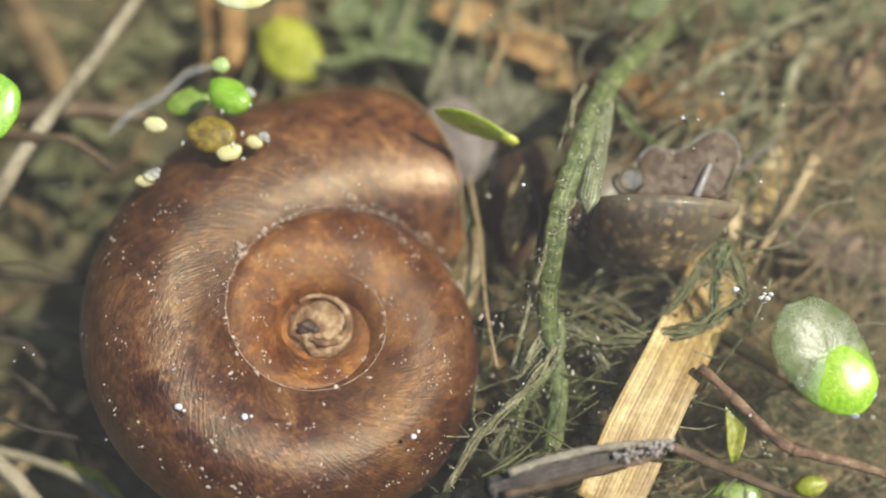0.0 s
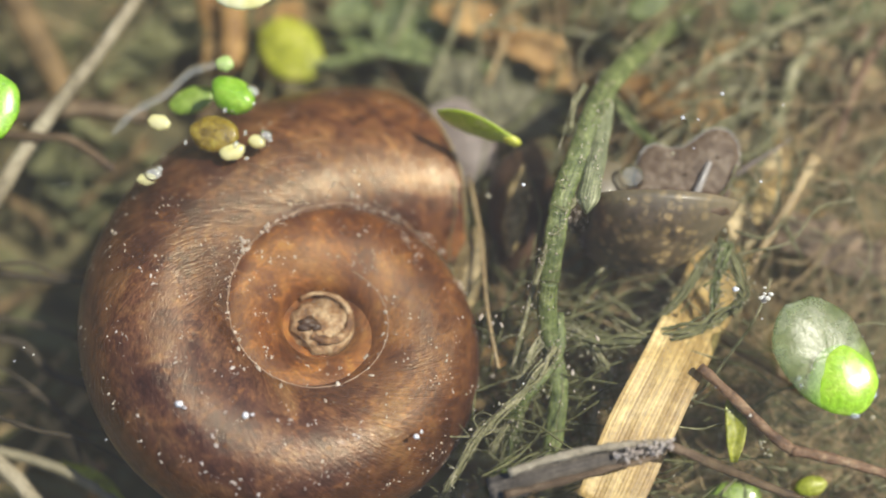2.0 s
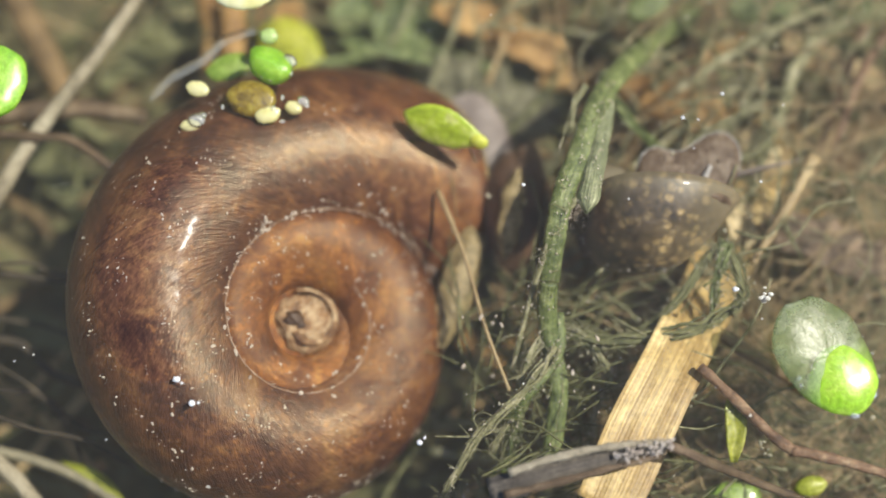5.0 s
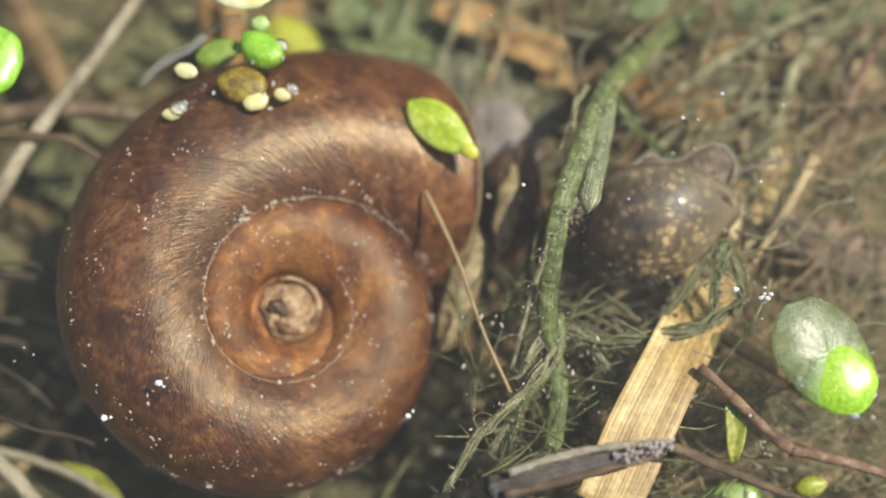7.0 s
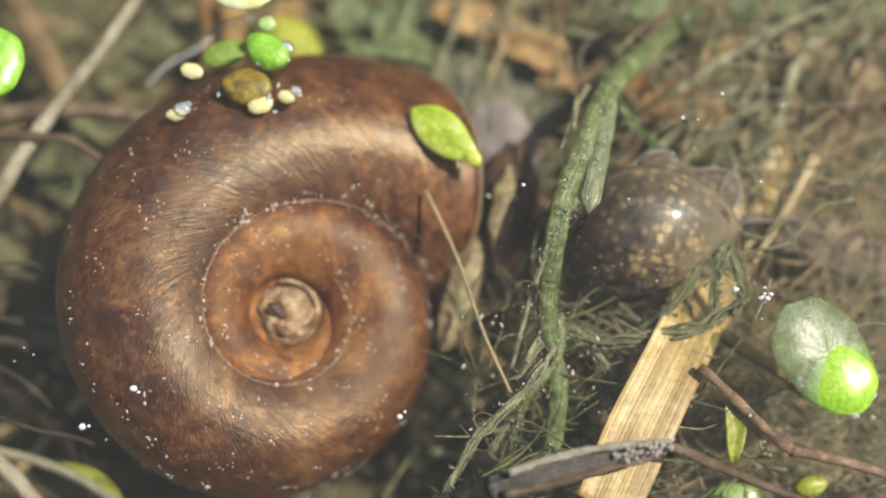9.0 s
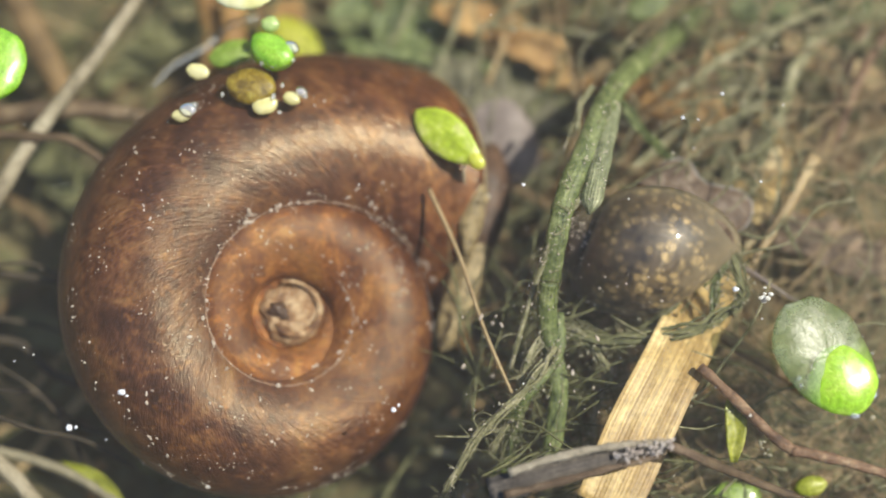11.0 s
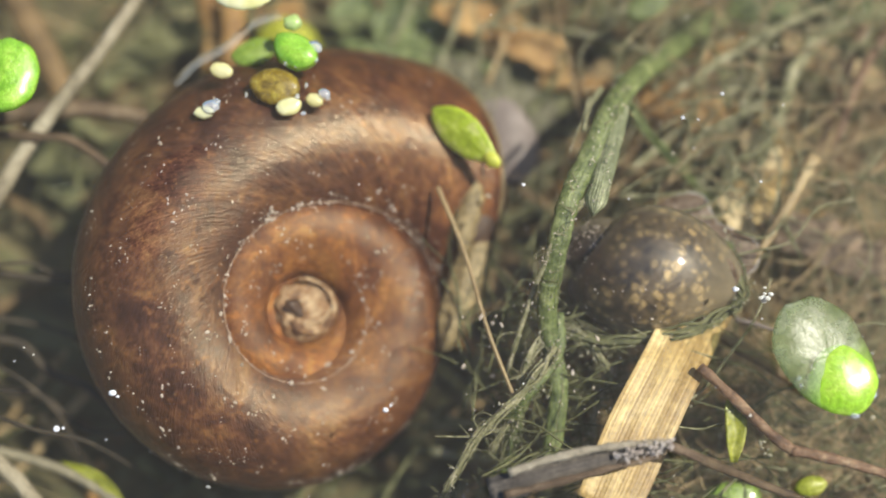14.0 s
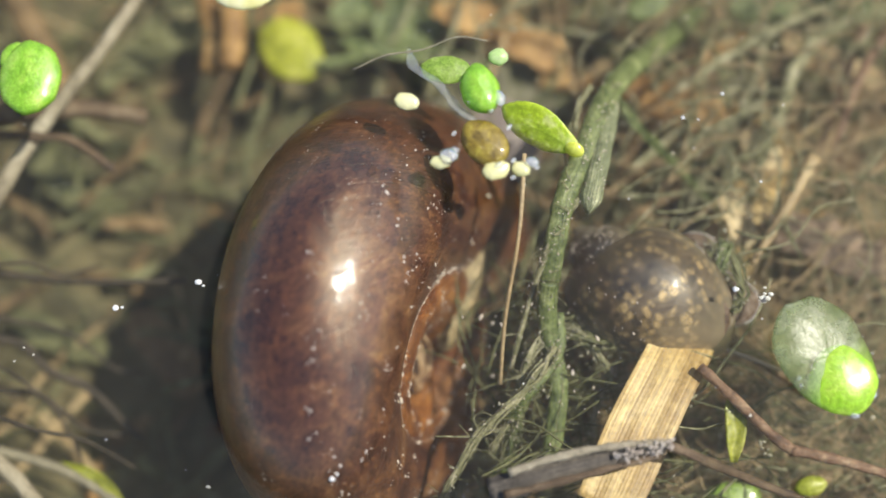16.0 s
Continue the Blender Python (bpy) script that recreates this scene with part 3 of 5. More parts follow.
def ramshorn_snail():
    root = base("ramshorn_snail", (0, 0, 0), "large ramshorn snail with a brown coiled shell below the surface", "snail")
    sides, per_turn, turns = 56, 110, 3.9
    rings, us = [], []
    for i in range(int(turns * per_turn), -1, -1):
        n = i / per_turn
        us.append(n / 2.9)
        rings.append([whorl(n, 2 * math.pi * k / sides) for k in range(sides)])
    # the wall turns inward at the mouth
    for n, sc in ((0.0, 0.985), (0.03, 0.97), (0.07, 0.93), (0.11, 0.75)):
        us.append(0.0)
        rings.append([whorl(n, 2 * math.pi * k / sides, sc) for k in range(sides)])
    sh = Shape().grid(rings, True, us)
    sh.cap(0, sides, True)
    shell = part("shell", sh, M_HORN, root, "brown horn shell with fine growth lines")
    lip = [whorl(0.001, math.radians(-110 + 225 * k / 40), 0.995) for k in range(41)]
    part("lip", tube(lip, 0.10, 0.10, 2, 8), M_LIP, shell, "pale translucent shell lip")
    cap = blob(2.0, 1.85, 0.7, 12, 0.26, 14, 36, 2.2)
    part("apex", cap.moved(Matrix.Translation((0.15, -0.05, -0.25))), M_APEX, shell, "worn pale tan shell apex")
    coil = [(0.1 + math.cos(a) * (1.1 + 0.07 * k), math.sin(a) * (1.05 + 0.07 * k), 0.34 + 0.08 * math.sin(a * 2)) for k, a in enumerate(-2.6 + k * 0.32 for k in range(15))]
    part("ridge", tube(coil, 0.3, 0.12, 4, 9, 0.7, 0.45, 4), M_APEX, shell, "pale raised edge of the oldest whorl")
    chips = Shape()
    for k in range(60):
        a, q = k * 2.4, 1.6 * math.sqrt((k + 0.5) / 60)
        z = 0.03 + 0.07 * noise.noise(Vector((k * 1.3, 0.2, 0))) ** 2
        chips.add(blob(z, z * 1.5, z * 0.6, k, 0.7, 5, 7, 2.0).moved(Matrix.Translation((0.1 + q * math.cos(a), q * math.sin(a), -0.15 + 0.6 * math.sqrt(max(0.02, 1 - (q / 1.9) ** 2))))))
    tagged(part("lime_chips", chips, M_FLAKE, shell, "whitish lime chips on the apex"), kind="stuff")
    pit = blob(0.66, 0.44, 0.32, 14, 0.7, 10, 14, 1.8)
    pit.add(blob(0.36, 0.5, 0.3, 15, 0.6, 8, 12, 1.8).moved(Matrix.Translation((0.35, -0.3, 0))))
    part("pit", pit.moved(Matrix.Translation((-0.75, 0.2, 0.30))), M_FLESH_DARK, shell, "small dark pit in the apex")
    # lime crumbs along the suture and over the whorls
    rng = random.Random(5)
    crumbs = Shape()
    for k in range(1900):
        if k < 230:
            n = abs(rng.gauss(0.05, 0.22)) if k % 4 else rng.uniform(0.02, 1.1)
            th = SUTURE + math.radians(rng.gauss(-1.5, 1.8 if k % 3 else 5))
        elif k < 290:
            n = rng.gauss(0.31, 0.010)
            th = math.radians(rng.gauss(116, 5))
        else:
            n = rng.uniform(0.05, 1.1) if k < 1500 else rng.uniform(1.0, 1.9)
            th = math.radians(rng.uniform(-25, 117) if k < 1500 else rng.uniform(20, 115))
        if 290 <= k < 470:  # a broken line along the keel
            n, th = 0.30 + 0.5 * ((k - 290) // 6) / 30 + rng.gauss(0, 0.004), math.radians(34 + 12 * math.sin((k - 290) // 30 * 2.1) + rng.gauss(0, 3))
        elif k >= 470 and k % 5 and k != 470:  # most flakes lie in little groups
            n, th = old[0] + rng.gauss(0, 0.006), old[1] + rng.gauss(0, 0.05)
        else:
            old = (n, th)
        p = Vector(place_at(n, th))
        big = 230 <= k < 290
        size = (0.022 + 0.10 * rng.random() ** 4) * (1.5 if big or k < 230 else 1.0)
        c = blob(size, size * rng.uniform(0.4, 1.9), size * 0.5, k, 0.7, 4, 6, 2.0)
        c.moved(Matrix.Translation(p) @ Euler((rng.uniform(0, 6), rng.uniform(0, 6), rng.uniform(0, 6))).to_matrix().to_4x4())
        crumbs.add(c)
    tagged(part("lime_crust", crumbs, M_FLAKE, shell, "whitish lime crumbs"), kind="stuff")
    seam = [place_at(0.03 + 1.05 * k / 70, SUTURE - 0.02 + 0.02 * noise.noise(Vector((k * 0.7, 1, 0)))) for k in range(71)]
    part("suture", tube(seam, 0.045, 0.035, 2, 7, 0.8, 0.9, 6), M_SEAM, shell, "pale lime line along the suture")
    # soft parts that reach out of the mouth
    soft = []
    stay = ((0, 0), (4, 0), (7, -0.6), (9, -0.9), (11.5, -3.0), (16, -3.0))
    lobe = blob(2.1, 4.3, 2.4, 21, 0.15, 18, 26)
    soft.append((part("foot", lobe, M_FLESH_DARK, root, "dark red-brown foot"), (4.97, 4.30, -7.20), -8, stay))
    edge = ribbon([(-0.55, -3.0, -0.3), (-0.25, -0.9, 0.1), (0.15, 1.2, 0.1), (0.45, 2.9, -0.3)], 1.5, 0.3, 8, 9, -0.3, 0, 0, 0.25, 22, (0.2, 0.2), 0.35)
    soft.append((part("foot_edge", edge, M_FLESH_OCHRE, root, "ochre foot edge"), (4.72, 3.53, -4.40), 0, stay))
    mantle = blob(2.5, 3.1, 0.9, 23, 0.2, 18, 28)
    soft.append((part("mantle", mantle, M_FLESH, root, "grey-violet mantle"), (3.95, 9.4, -9.2), 20, ((0, -3.0), (4, -3.0), (6.5, 0))))
    tongue = blob(1.15, 4.3, 0.8, 24, 0.2, 18, 26, 1.5)
    soft.append((part("foot_tip", tongue, M_FLESH_OCHRE, root, "speckled ochre foot tip"), (1.37, -1.27, -6.0), -18, ((0, 0),)))
    return root, soft


RAMSHORN, SOFT = ramshorn_snail()


# ---- the small pond snail ----
def pond_snail():
    root = base("pond_snail", (12.3, 0.5, 1), "small mottled pond snail beside the weed stem", "snail")
    sides, per_turn, turns = 40, 64, 4.0

    def coil(n, th, scale=1.0):
        s = 2.2 ** (-n)
        x = -6.2 + 7.4 * s
        a = math.pi / 2 + 2 * math.pi * n
        c, q = math.cos(th), math.sin(th)
        r = 2.2 * s + 3.1 * s * c * scale
        x += 4.5 * s * q * scale - 0.5 * s * c * scale
        return (x, r * math.cos(a), r * math.sin(a))

    rings = [[coil(i / per_turn, 2 * math.pi * k / sides) for k in range(sides)] for i in range(int(turns * per_turn), -1, -1)]
    for n, sc in ((0.0, 0.96), (0.03, 0.94), (0.08, 0.93), (0.2, 0.9)):
        rings.append([coil(n, 2 * math.pi * k / sides, sc) for k in range(sides)])
    sh = Shape().grid(rings, True)
    sh.cap(0, sides, True)
    shell = part("shell", sh, M_MOTTLED, root, "thin amber shell with dark mottling")
    part("lip", tube([coil(0.0, 2 * math.pi * k / 32, 0.985) for k in range(33)], 0.04, 0.04, 2, 6), M_GREY, shell, "thin pale shell lip")
    rng = random.Random(9)
    crust = Shape()
    for k in range(420):
        p = Vector(coil(abs(rng.gauss(0, 0.3)) + 0.2 + (0.8 if k % 3 else 0), rng.uniform(-2.2, 1.2)))
        z = 0.02 + 0.07 * rng.random() ** 2
        crust.add(blob(z, z * rng.uniform(0.5, 2.2), z * 0.6, k, 0.7, 4, 6, 2.0).moved(Matrix.Translation(p) @ Matrix.Rotation(rng.uniform(0, 3), 4, "Z")))
    tagged(part("crust", crust, M_FLAKE, shell, "pale crumbs stuck to the shell"), kind="stuff")
    # mantle plug in the mouth, then the foot that reaches out of it
    plug = blob(3.9, 1.0, 2.7, 5, 0.15, 14, 22)
    part("mantle", plug.moved(Matrix.Translation((1.5, -0.6, 2.0))), M_GREY, root, "dark grey mantle in the shell mouth")
    edge = [(-0.9, 0.2), (-0.7, 2.2), (-0.3, 3.2), (0.4, 3.7), (1.3, 3.5), (2.2, 3.6), (3.0, 4.2), (3.9, 4.8), (4.9, 4.85), (5.7, 3.9), (5.7, 2.5), (4.9, 0.6)]
    edge = [(x, y, 0.0) for x, y in edge]
    outline = curve_points(edge, 5)
    mid = Vector((2.2, 1.6, 0))
    rows = []
    for q, z in ((0.05, 0.62), (0.35, 0.6), (0.6, 0.5), (0.8, 0.42), (0.92, 0.36), (0.985, 0.22), (1.0, 0.05), (0.97, -0.16), (0.85, -0.4), (0.5, -0.8), (0.05, -0.9)):
        rows.append([tuple(mid + (p - mid) * q + Vector((0, 0, 1.4 + z * 1.3 + 0.09 * noise.noise(p * 0.9 + Vector((q * 2, 0, 0)))))) for p in outline])
    foot = Shape().grid(rows, True)
    foot_ob = part("foot", foot, M_GREY, root, "greyish translucent fleshy foot")
    head = blob(1.0, 0.8, 0.7, 8, 0.2, 12, 18, 1.5)
    part("foot_edge", tube([(x, y, 1.62) for x, y, z in edge[1:-1]], 0.06, 0.05, 6, 8, 0.8, 0.1), M_PALE, foot_ob, "pale translucent foot edge")
    part("eye", blob(0.13, 0.12, 0.1, 3, 0.1, 8, 10).moved(Matrix.Translation((4.3, 2.9, 2.1))), M_FLESH_DARK, foot_ob, "tiny black eye")
    part("head", head.moved(Matrix.Translation((4.4, 1.1, 0.8))), M_GREY, foot_ob, "grey head")
    part("tentacle", tube([(2.9, 0.4, 2.2), (3.3, 1.4, 2.45), (3.75, 2.5, 2.3)], 0.26, 0.16, 6, 8), M_PALE, foot_ob, "thin grey tapering tentacle")
    feeler = part("tentacle", tube([(0, 0, 0), (1.5, 0.04, 0.05), (2.9, -0.02, 0.05), (4.3, 0.06, 0)], 0.2, 0.04, 6, 8), M_FLESH, root, "thin grey tapering tentacle")
    bubble = part("bubble", blob(0.85, 0.82, 0.8, 1, 0.03, 14, 20), M_BUBBLE, root, "clear round air bubble")
    return root, feeler, foot_ob, bubble


POND, FEELER, FOOT, BUBBLE = pond_snail()
POND.scale = (0.992, 0.992, 0.992)


# ---- duckweed ----
def duckweed(x, y, turn, length, width, material, label, thick=0.55, z=WATER, seed=0, point=0.0, root_length=0.0, tip=None, tilt=(0, 0), group="duckweed fronds", keel=0.12):
    ob = base("duckweed", (x, y, z), label, "duckweed", group, (tilt[0], tilt[1], turn))
    part("frond", frond(length, width, thick, seed, point, keel), material, ob)
    if tip:
        b = blob(tip[2], tip[2] * 0.85, max(thick * 0.55, tip[2] * 0.27), seed + 1, 0.1)
        part("bud", b.moved(Matrix.Translation((tip[0], tip[1], 0.05))), tip[3], ob, "bright young bud")
    if root_length:
        part("root", tube([(0, 0, -0.1), (0.4, 0.3, -root_length * 0.5), (0.2, 0.9, -root_length)], 0.07, 0.05, 5, 6), M_ROOT, ob)
    return ob


RIGHT_DUCK = duckweed(21.7, -6.5, -52, 7.4, 5.4, M_TWO_TONE, "large blue-green duckweed frond with a bright young frond", 0.9, z=1.6, seed=3, root_length=6, tilt=(-7, 8))
part("young_frond", blob(2.0, 1.85, 0.6, 78, 0.12, 22, 40, 1.6, 0.5).moved(Matrix.Translation((1.65, -0.25, 0.3)) @ Matrix.Rotation(radians(-13), 4, (-0.79, 0.62, 0))), M_DUCK_WET, RIGHT_DUCK, "bright lime-green young frond with wet glints")
# bubbles added as painted glints along the frond's edge
for x, y, r in ((-0.1, -2.3, 0.18), (0.3, -2.45, 0.14), (3.4, 0.7, 0.2), (2.8, 1.65, 0.17), (3.6, -0.5, 0.16), (1.6, 2.2, 0.13)):
    part("bubble", blob(r, r, r * 0.9, 75, 0.04, 10, 14).moved(Matrix.Translation((x, y, 0.35))), M_BUBBLE, RIGHT_DUCK, "tiny pale bubble added as an edge glint")
LEFT_DUCK = duckweed(-24.5, 6.1, 70, 4.6, 3.6, M_DUCK, "bright green duckweed frond drifting", seed=5, root_length=5, tip=(1.2, 0.9, 1.1, M_DUCK), keel=0.9)
GREEN_DUCK = duckweed(-11.5, 6.8, -30, 2.9, 2.2, M_DUCK, "bright green duckweed frond pressed to the shell", 0.8, seed=7, keel=0.9)
DULL_DUCK = duckweed(-13.8, 6.6, 20, 3.0, 1.7, M_DUCK_MID, "olive-green duckweed frond half under water", 0.4, z=4.8, seed=9)
part("root", tube([(-5.4, -0.15, 0.0), (-3.6, 0.65, 0.3), (-1.4, 1.1, 0.3), (0.6, 1.95, 0.3), (2.4, 1.8, 0.2)], 0.055, 0.05, 8, 6, 1, 0.4, 3), M_ROOT, DULL_DUCK, "thin pale root thread")
BROWN_DUCK = duckweed(-12.5, 4.7, -10, 3.0, 2.3, M_DUCK_OLD, "brown dying duckweed frond", 0.6, seed=11, keel=0.4)
# pale drops added to paint sky reflections round the brown frond
for x, y, r in ((1.5, -0.5, 0.17), (1.9, 0.3, 0.13), (-1.5, -0.9, 0.12), (0.4, 1.5, 0.14)):
    part("glint_drop", blob(r, r * 1.6, r * 0.6, 76, 0.2, 10, 14).moved(Matrix.Translation((x, y, 0.3))), M_GLINT_DROP, BROWN_DUCK, "tiny pale drop added as a sky glint")
BUD_DUCK = duckweed(-12.1, 8.6, 0, 1.15, 1.05, M_BUD, "tiny round pale green duckweed bud", 0.6, seed=12)
SEEDS = []
for i, (p, sx, sy, turn) in enumerate((((-16.0, 5.9, 5.5), 1.4, 1.0, -15), ((-16.6, 2.8, 5), 1.2, 0.8, 0), ((-10.5, 5.1, 5), 1.05, 0.85, -20), ((-11.9, 4.5, 5), 1.6, 1.1, 15))):
    SEEDS.append(duckweed(p[0], p[1], turn, sx, sy, M_SEED, "tiny pale yellow duckweed bud on the water", 0.42, seed=20 + i, group="pale duckweed buds", keel=0.2))
# water beads at the buds; those on the green frond are added as glints
for ob, beads in ((SEEDS[1], ((0.45, 0.25, 0.55), (0.75, 0.55, 0.28))), (SEEDS[2], ((0.45, 0.5, 0.4), (0.75, 0.3, 0.2))), (SEEDS[3], ((0.75, -0.75, 0.17),)), (GREEN_DUCK, ((0.9, 0.75, 0.5), (1.25, 0.1, 0.3), (0.5, -0.8, 0.22)))):
    for x, y, r in beads:
        part("glint_bead", blob(r, r * 0.8, r * 0.6, 79, 0.12, 12, 18).moved(Matrix.Translation((x, y, 0.3))), M_GLINT_DROP, ob, "bead of water with its glint painted pale")
# pale beads added to paint the sun's white glints on the frond
for x, y, rx, ry in ((1.5, 1.1, 0.62, 0.42), (3.05, 0.5, 0.75, 0.6), (3.4, -0.95, 0.55, 0.35), (2.4, 0.8, 0.4, 0.3)):
    part("glint_bead", blob(rx, ry, 0.35, 81, 0.25, 12, 20, 1.6).moved(Matrix.Translation((x, y, 0.45 - 0.08 * (x - 1.7) ** 2))), M_GLINT_DROP, RIGHT_DUCK, "pale bead standing in for a sun glint")
FILM_STRIP = part("film", ribbon([(-5.4, -0.4, -0.1), (-3.6, 0.4, 0.2), (-1.4, 0.85, 0.2), (0.6, 1.7, 0.2), (2.4, 1.55, 0.1)], 0.5, 0.08, 10, 9, 0.1, 0, 0, 0.4, 5, (0.2, 0.3), 0.2), M_STRIP, DULL_DUCK, "silvery strip of water film")
LEAF = base("duckweed", (1.8, 6.7, 3), "slender yellow-green duckweed frond tilted in the water", "duckweed", "duckweed fronds")
part("frond", frond(5.2, 2.6, 0.25, 31, 0.12, 0.2, 0.45), M_PALE_LEAF, LEAF)
part("bud", blob(0.62, 0.46, 0.3, 32, 0.1).moved(Matrix.Translation((2.3, 0, 0.05))), M_TIP, LEAF, "bright yellow tip")
part("root", tube([(1.5, -0.1, -0.2), (2.0, -0.9, -0.3), (2.6, -1.6, -0.4)], 0.08, 0.05, 5, 6), M_ROOT, LEAF)
# sunken and drifting ones that stay put
duckweed(-10.9, 17.2, -50, 5.4, 4.2, M_YELLOW_PALE, "sunken yellow duckweed frond, soft and pale", 0.8, z=-12, seed=41)
duckweed(-12.1, 15.3, 0, 3.4, 1.8, M_SEED, "pale bud cluster at the water surface", 0.6, seed=43)
duckweed(20.3, -13.8, 10, 1.8, 1.1, M_YELLOW, "small yellow duckweed frond under water", 0.5, z=2, seed=44)
duckweed(17.9, -14.4, 0, 3.6, 2.0, M_DUCK_MID, "olive-green sunken duckweed frond", 0.5, z=-6, seed=45)
duckweed(13.8, 18.0, 30, 3.2, 1.9, M_WEED, "yellow-green sunken duckweed frond", 0.5, z=-6, seed=46)
thing("pointed_leaf", ribbon([(16.8, -8.4, -1.1), (17.0, -10.1, -0.9), (16.8, -12.4, -1.1)], 1.2, 0.2, 8, 9, 0.25, 1, 0.1, 0.1, 3, (0.1, 0.3), 0.4), M_YELLOW,
      "small pointed yellow-green leaf in the weed", "leaf")


thing("pointed_leaf", ribbon([(-24.3, -12.1, -8.4), (-22.5, -12.8, -8.4), (-21.3, -13.6, -8.4), (-20.0, -15.0, -8.4)], 0.7, 0.2, 8, 9, 0.25, 1, 0.1, 0.1, 4, (0.1, 0.3), 0.4), M_YELLOW,
      "narrow yellow-green blade under the surface", "leaf")


# ---- weed stem ----
def crusted(lines, count, seed, spread=0.7, size=(0.025, 0.10)):
    """Crumbs stuck along lines of points."""
    rng = random.Random(seed)
    sh = Shape()
    for k in range(count):
        line = curve_points(lines[k % len(lines)], 6)
        p = line[rng.randrange(len(line))] + Vector((rng.gauss(0, spread), rng.gauss(0, spread), rng.uniform(0, spread)))
        z = rng.uniform(*size)
        sh.add(blob(z, z * rng.uniform(0.6, 2.4), z * 0.7, k, 0.7, 5, 7, 2.0).moved(Matrix.Translation(p) @ Matrix.Rotation(rng.uniform(0, 3.1), 4, "Z")))
    return sh


def hairs(lines, count, seed, length=(0.6, 2.6), radius=0.035):
    """Short side threads along lines of points."""
    rng = random.Random(seed)
    sh = Shape()
    for k in range(count):
        line = curve_points(lines[k % len(lines)], 6)
        p = line[rng.randrange(len(line))]
        d = Vector((rng.gauss(0, 1), rng.gauss(0, 1), rng.gauss(0, 0.4))).normalized() * rng.uniform(*length)
        b = Vector((rng.gauss(0, 0.3), rng.gauss(0, 0.3), 0))
        sh.add(tube([tuple(p), tuple(p + d * 0.5 + b), tuple(p + d)], radius * rng.uniform(0.6, 1.8), radius * 0.5, 4, 5, 1, 0.2, k))
    return sh


def weed_stem():
    foot = (6.4, -3.8, -1.5)
    root = base("waterweed", foot, "green waterweed stem with ragged old shoots", "waterweed")
    off = Matrix.Translation(-Vector(foot))

    def add(name, sh, mat, label=""):
        core, strands = sh if isinstance(sh, tuple) else (sh, ())
        ob = part(name, core.moved(off), mat, root, label)
        for st in strands:
            part("strand", st.moved(off), mat, ob)

    add("stem", tube([(19.5, 21.4, -11), (15.4, 17.0, -8.4), (11.5, 12.1, -2.3), (9.7, 9.3, 0), (8.3, 5.9, 1.2), (7.0, 2.7, 1.7), (6.4, -0.5, 1), (6.1, -3.4, -0.8)],
                     0.80, 0.60, 12, 18, 0.55, 0.10, 1), M_WEED, "green fleshy stem")
    add("shoot", ribbon([(10.2, 11.5, -1.5), (9.9, 8.8, 0), (9.2, 5.6, 1.3), (8.6, 3.0, 1.8), (8.35, 1.7, 1.8)], 1.25, 0.35, 12, 25, -0.5, 7, 0.09, 0.2, 2, (0.5, 0.12), 0.25), M_WEED_GREY, "grey-green ribbed old shoot")
    add("shoot", tube([(8.5, 3.4, 1.5), (6.6, 1.0, 1.6), (5.4, -2.1, 0.5), (4.4, -5.6, -0.8), (3.9, -8.1, -2.3)], 0.2, 0.13, 8, 8, 0.8, 0.25, 3), M_WEED_OLD)
    add("shoot", bundle([(10.4, 10.2, -1.5), (11.9, 8.4, -2.3), (14.1, 7.1, -4.4), (16.5, 5.7, -7), (18.3, 3.6, -7.7), (18.9, 0.6, -7)], 0.4, 0.22, 4), M_WEED, "thin green side shoot")
    main = [(15.4, 17.0, -8.4), (11.5, 12.1, -2.3), (9.7, 9.2, 0.4), (8.2, 5.7, 1.6), (7.0, 2.6, 2.1), (6.3, -0.6, 1.4), (6.1, -3.4, -0.5)]
    side = [(9.8, 10.2, 0), (9.3, 5.8, 1.5), (8.7, 3.3, 2), (6.6, 0.9, 2), (5.4, -2.1, 0.7), (4.3, -5.6, -0.6)]
    tagged(part("crust", crusted([main, side], 200, 31, 0.34, (0.012, 0.055)).moved(off), M_FLAKE, root, "pale crumbs stuck to the stem"), kind="stuff")
    tagged(part("fuzz", hairs([main, side], 40, 32, (0.4, 1.6), 0.025).moved(off), M_WEED_OLD, root, "short ragged side threads"), kind="stuff")
    add("shoot", bundle([(8.8, 10.2, 0), (8.1, 9.0, 0.5), (7.7, 7.1, 0.8)], 0.32, 0.12, 5), M_WEED_OLD)
    return root


WEED = weed_stem()
WEED.scale = (1.0145, 1.0145, 1.0145)


def old_stem(name, rows, label, category="waterweed"):
    root = base(name, rows[0][1][0], label, category, "old weed shoots")
    off = Matrix.Translation(-Vector(rows[0][1][0]))
    for nm, pts, r0, r1, mat, seed in rows:
        if nm == "stem" and mat is M_WEED:
            part(nm, tube(pts, r0, r1, 9, 14, 0.6, 0.10, seed).moved(off), mat, root, "green fleshy stem")
        else:
            core, strands = bundle(pts, r0, r1, seed, 7, 0.4)
            shoot = part(nm, core.moved(off), mat, root)
            for st in strands:
                part("strand", st.moved(off), mat, shoot)
    lines = [r[1] for r in rows]
    tagged(part("crust", crusted(lines, 360, rows[0][5], 0.4, (0.012, 0.07)).moved(off), M_CRUST, root, "pale crumbs stuck to the shoots"), kind="stuff")
    tagged(part("fuzz", hairs(lines, 170, rows[0][5] + 1, (0.3, 1.5), 0.026).moved(off), M_WEED_OLD, root, "short ragged side threads"), kind="stuff")
    return root


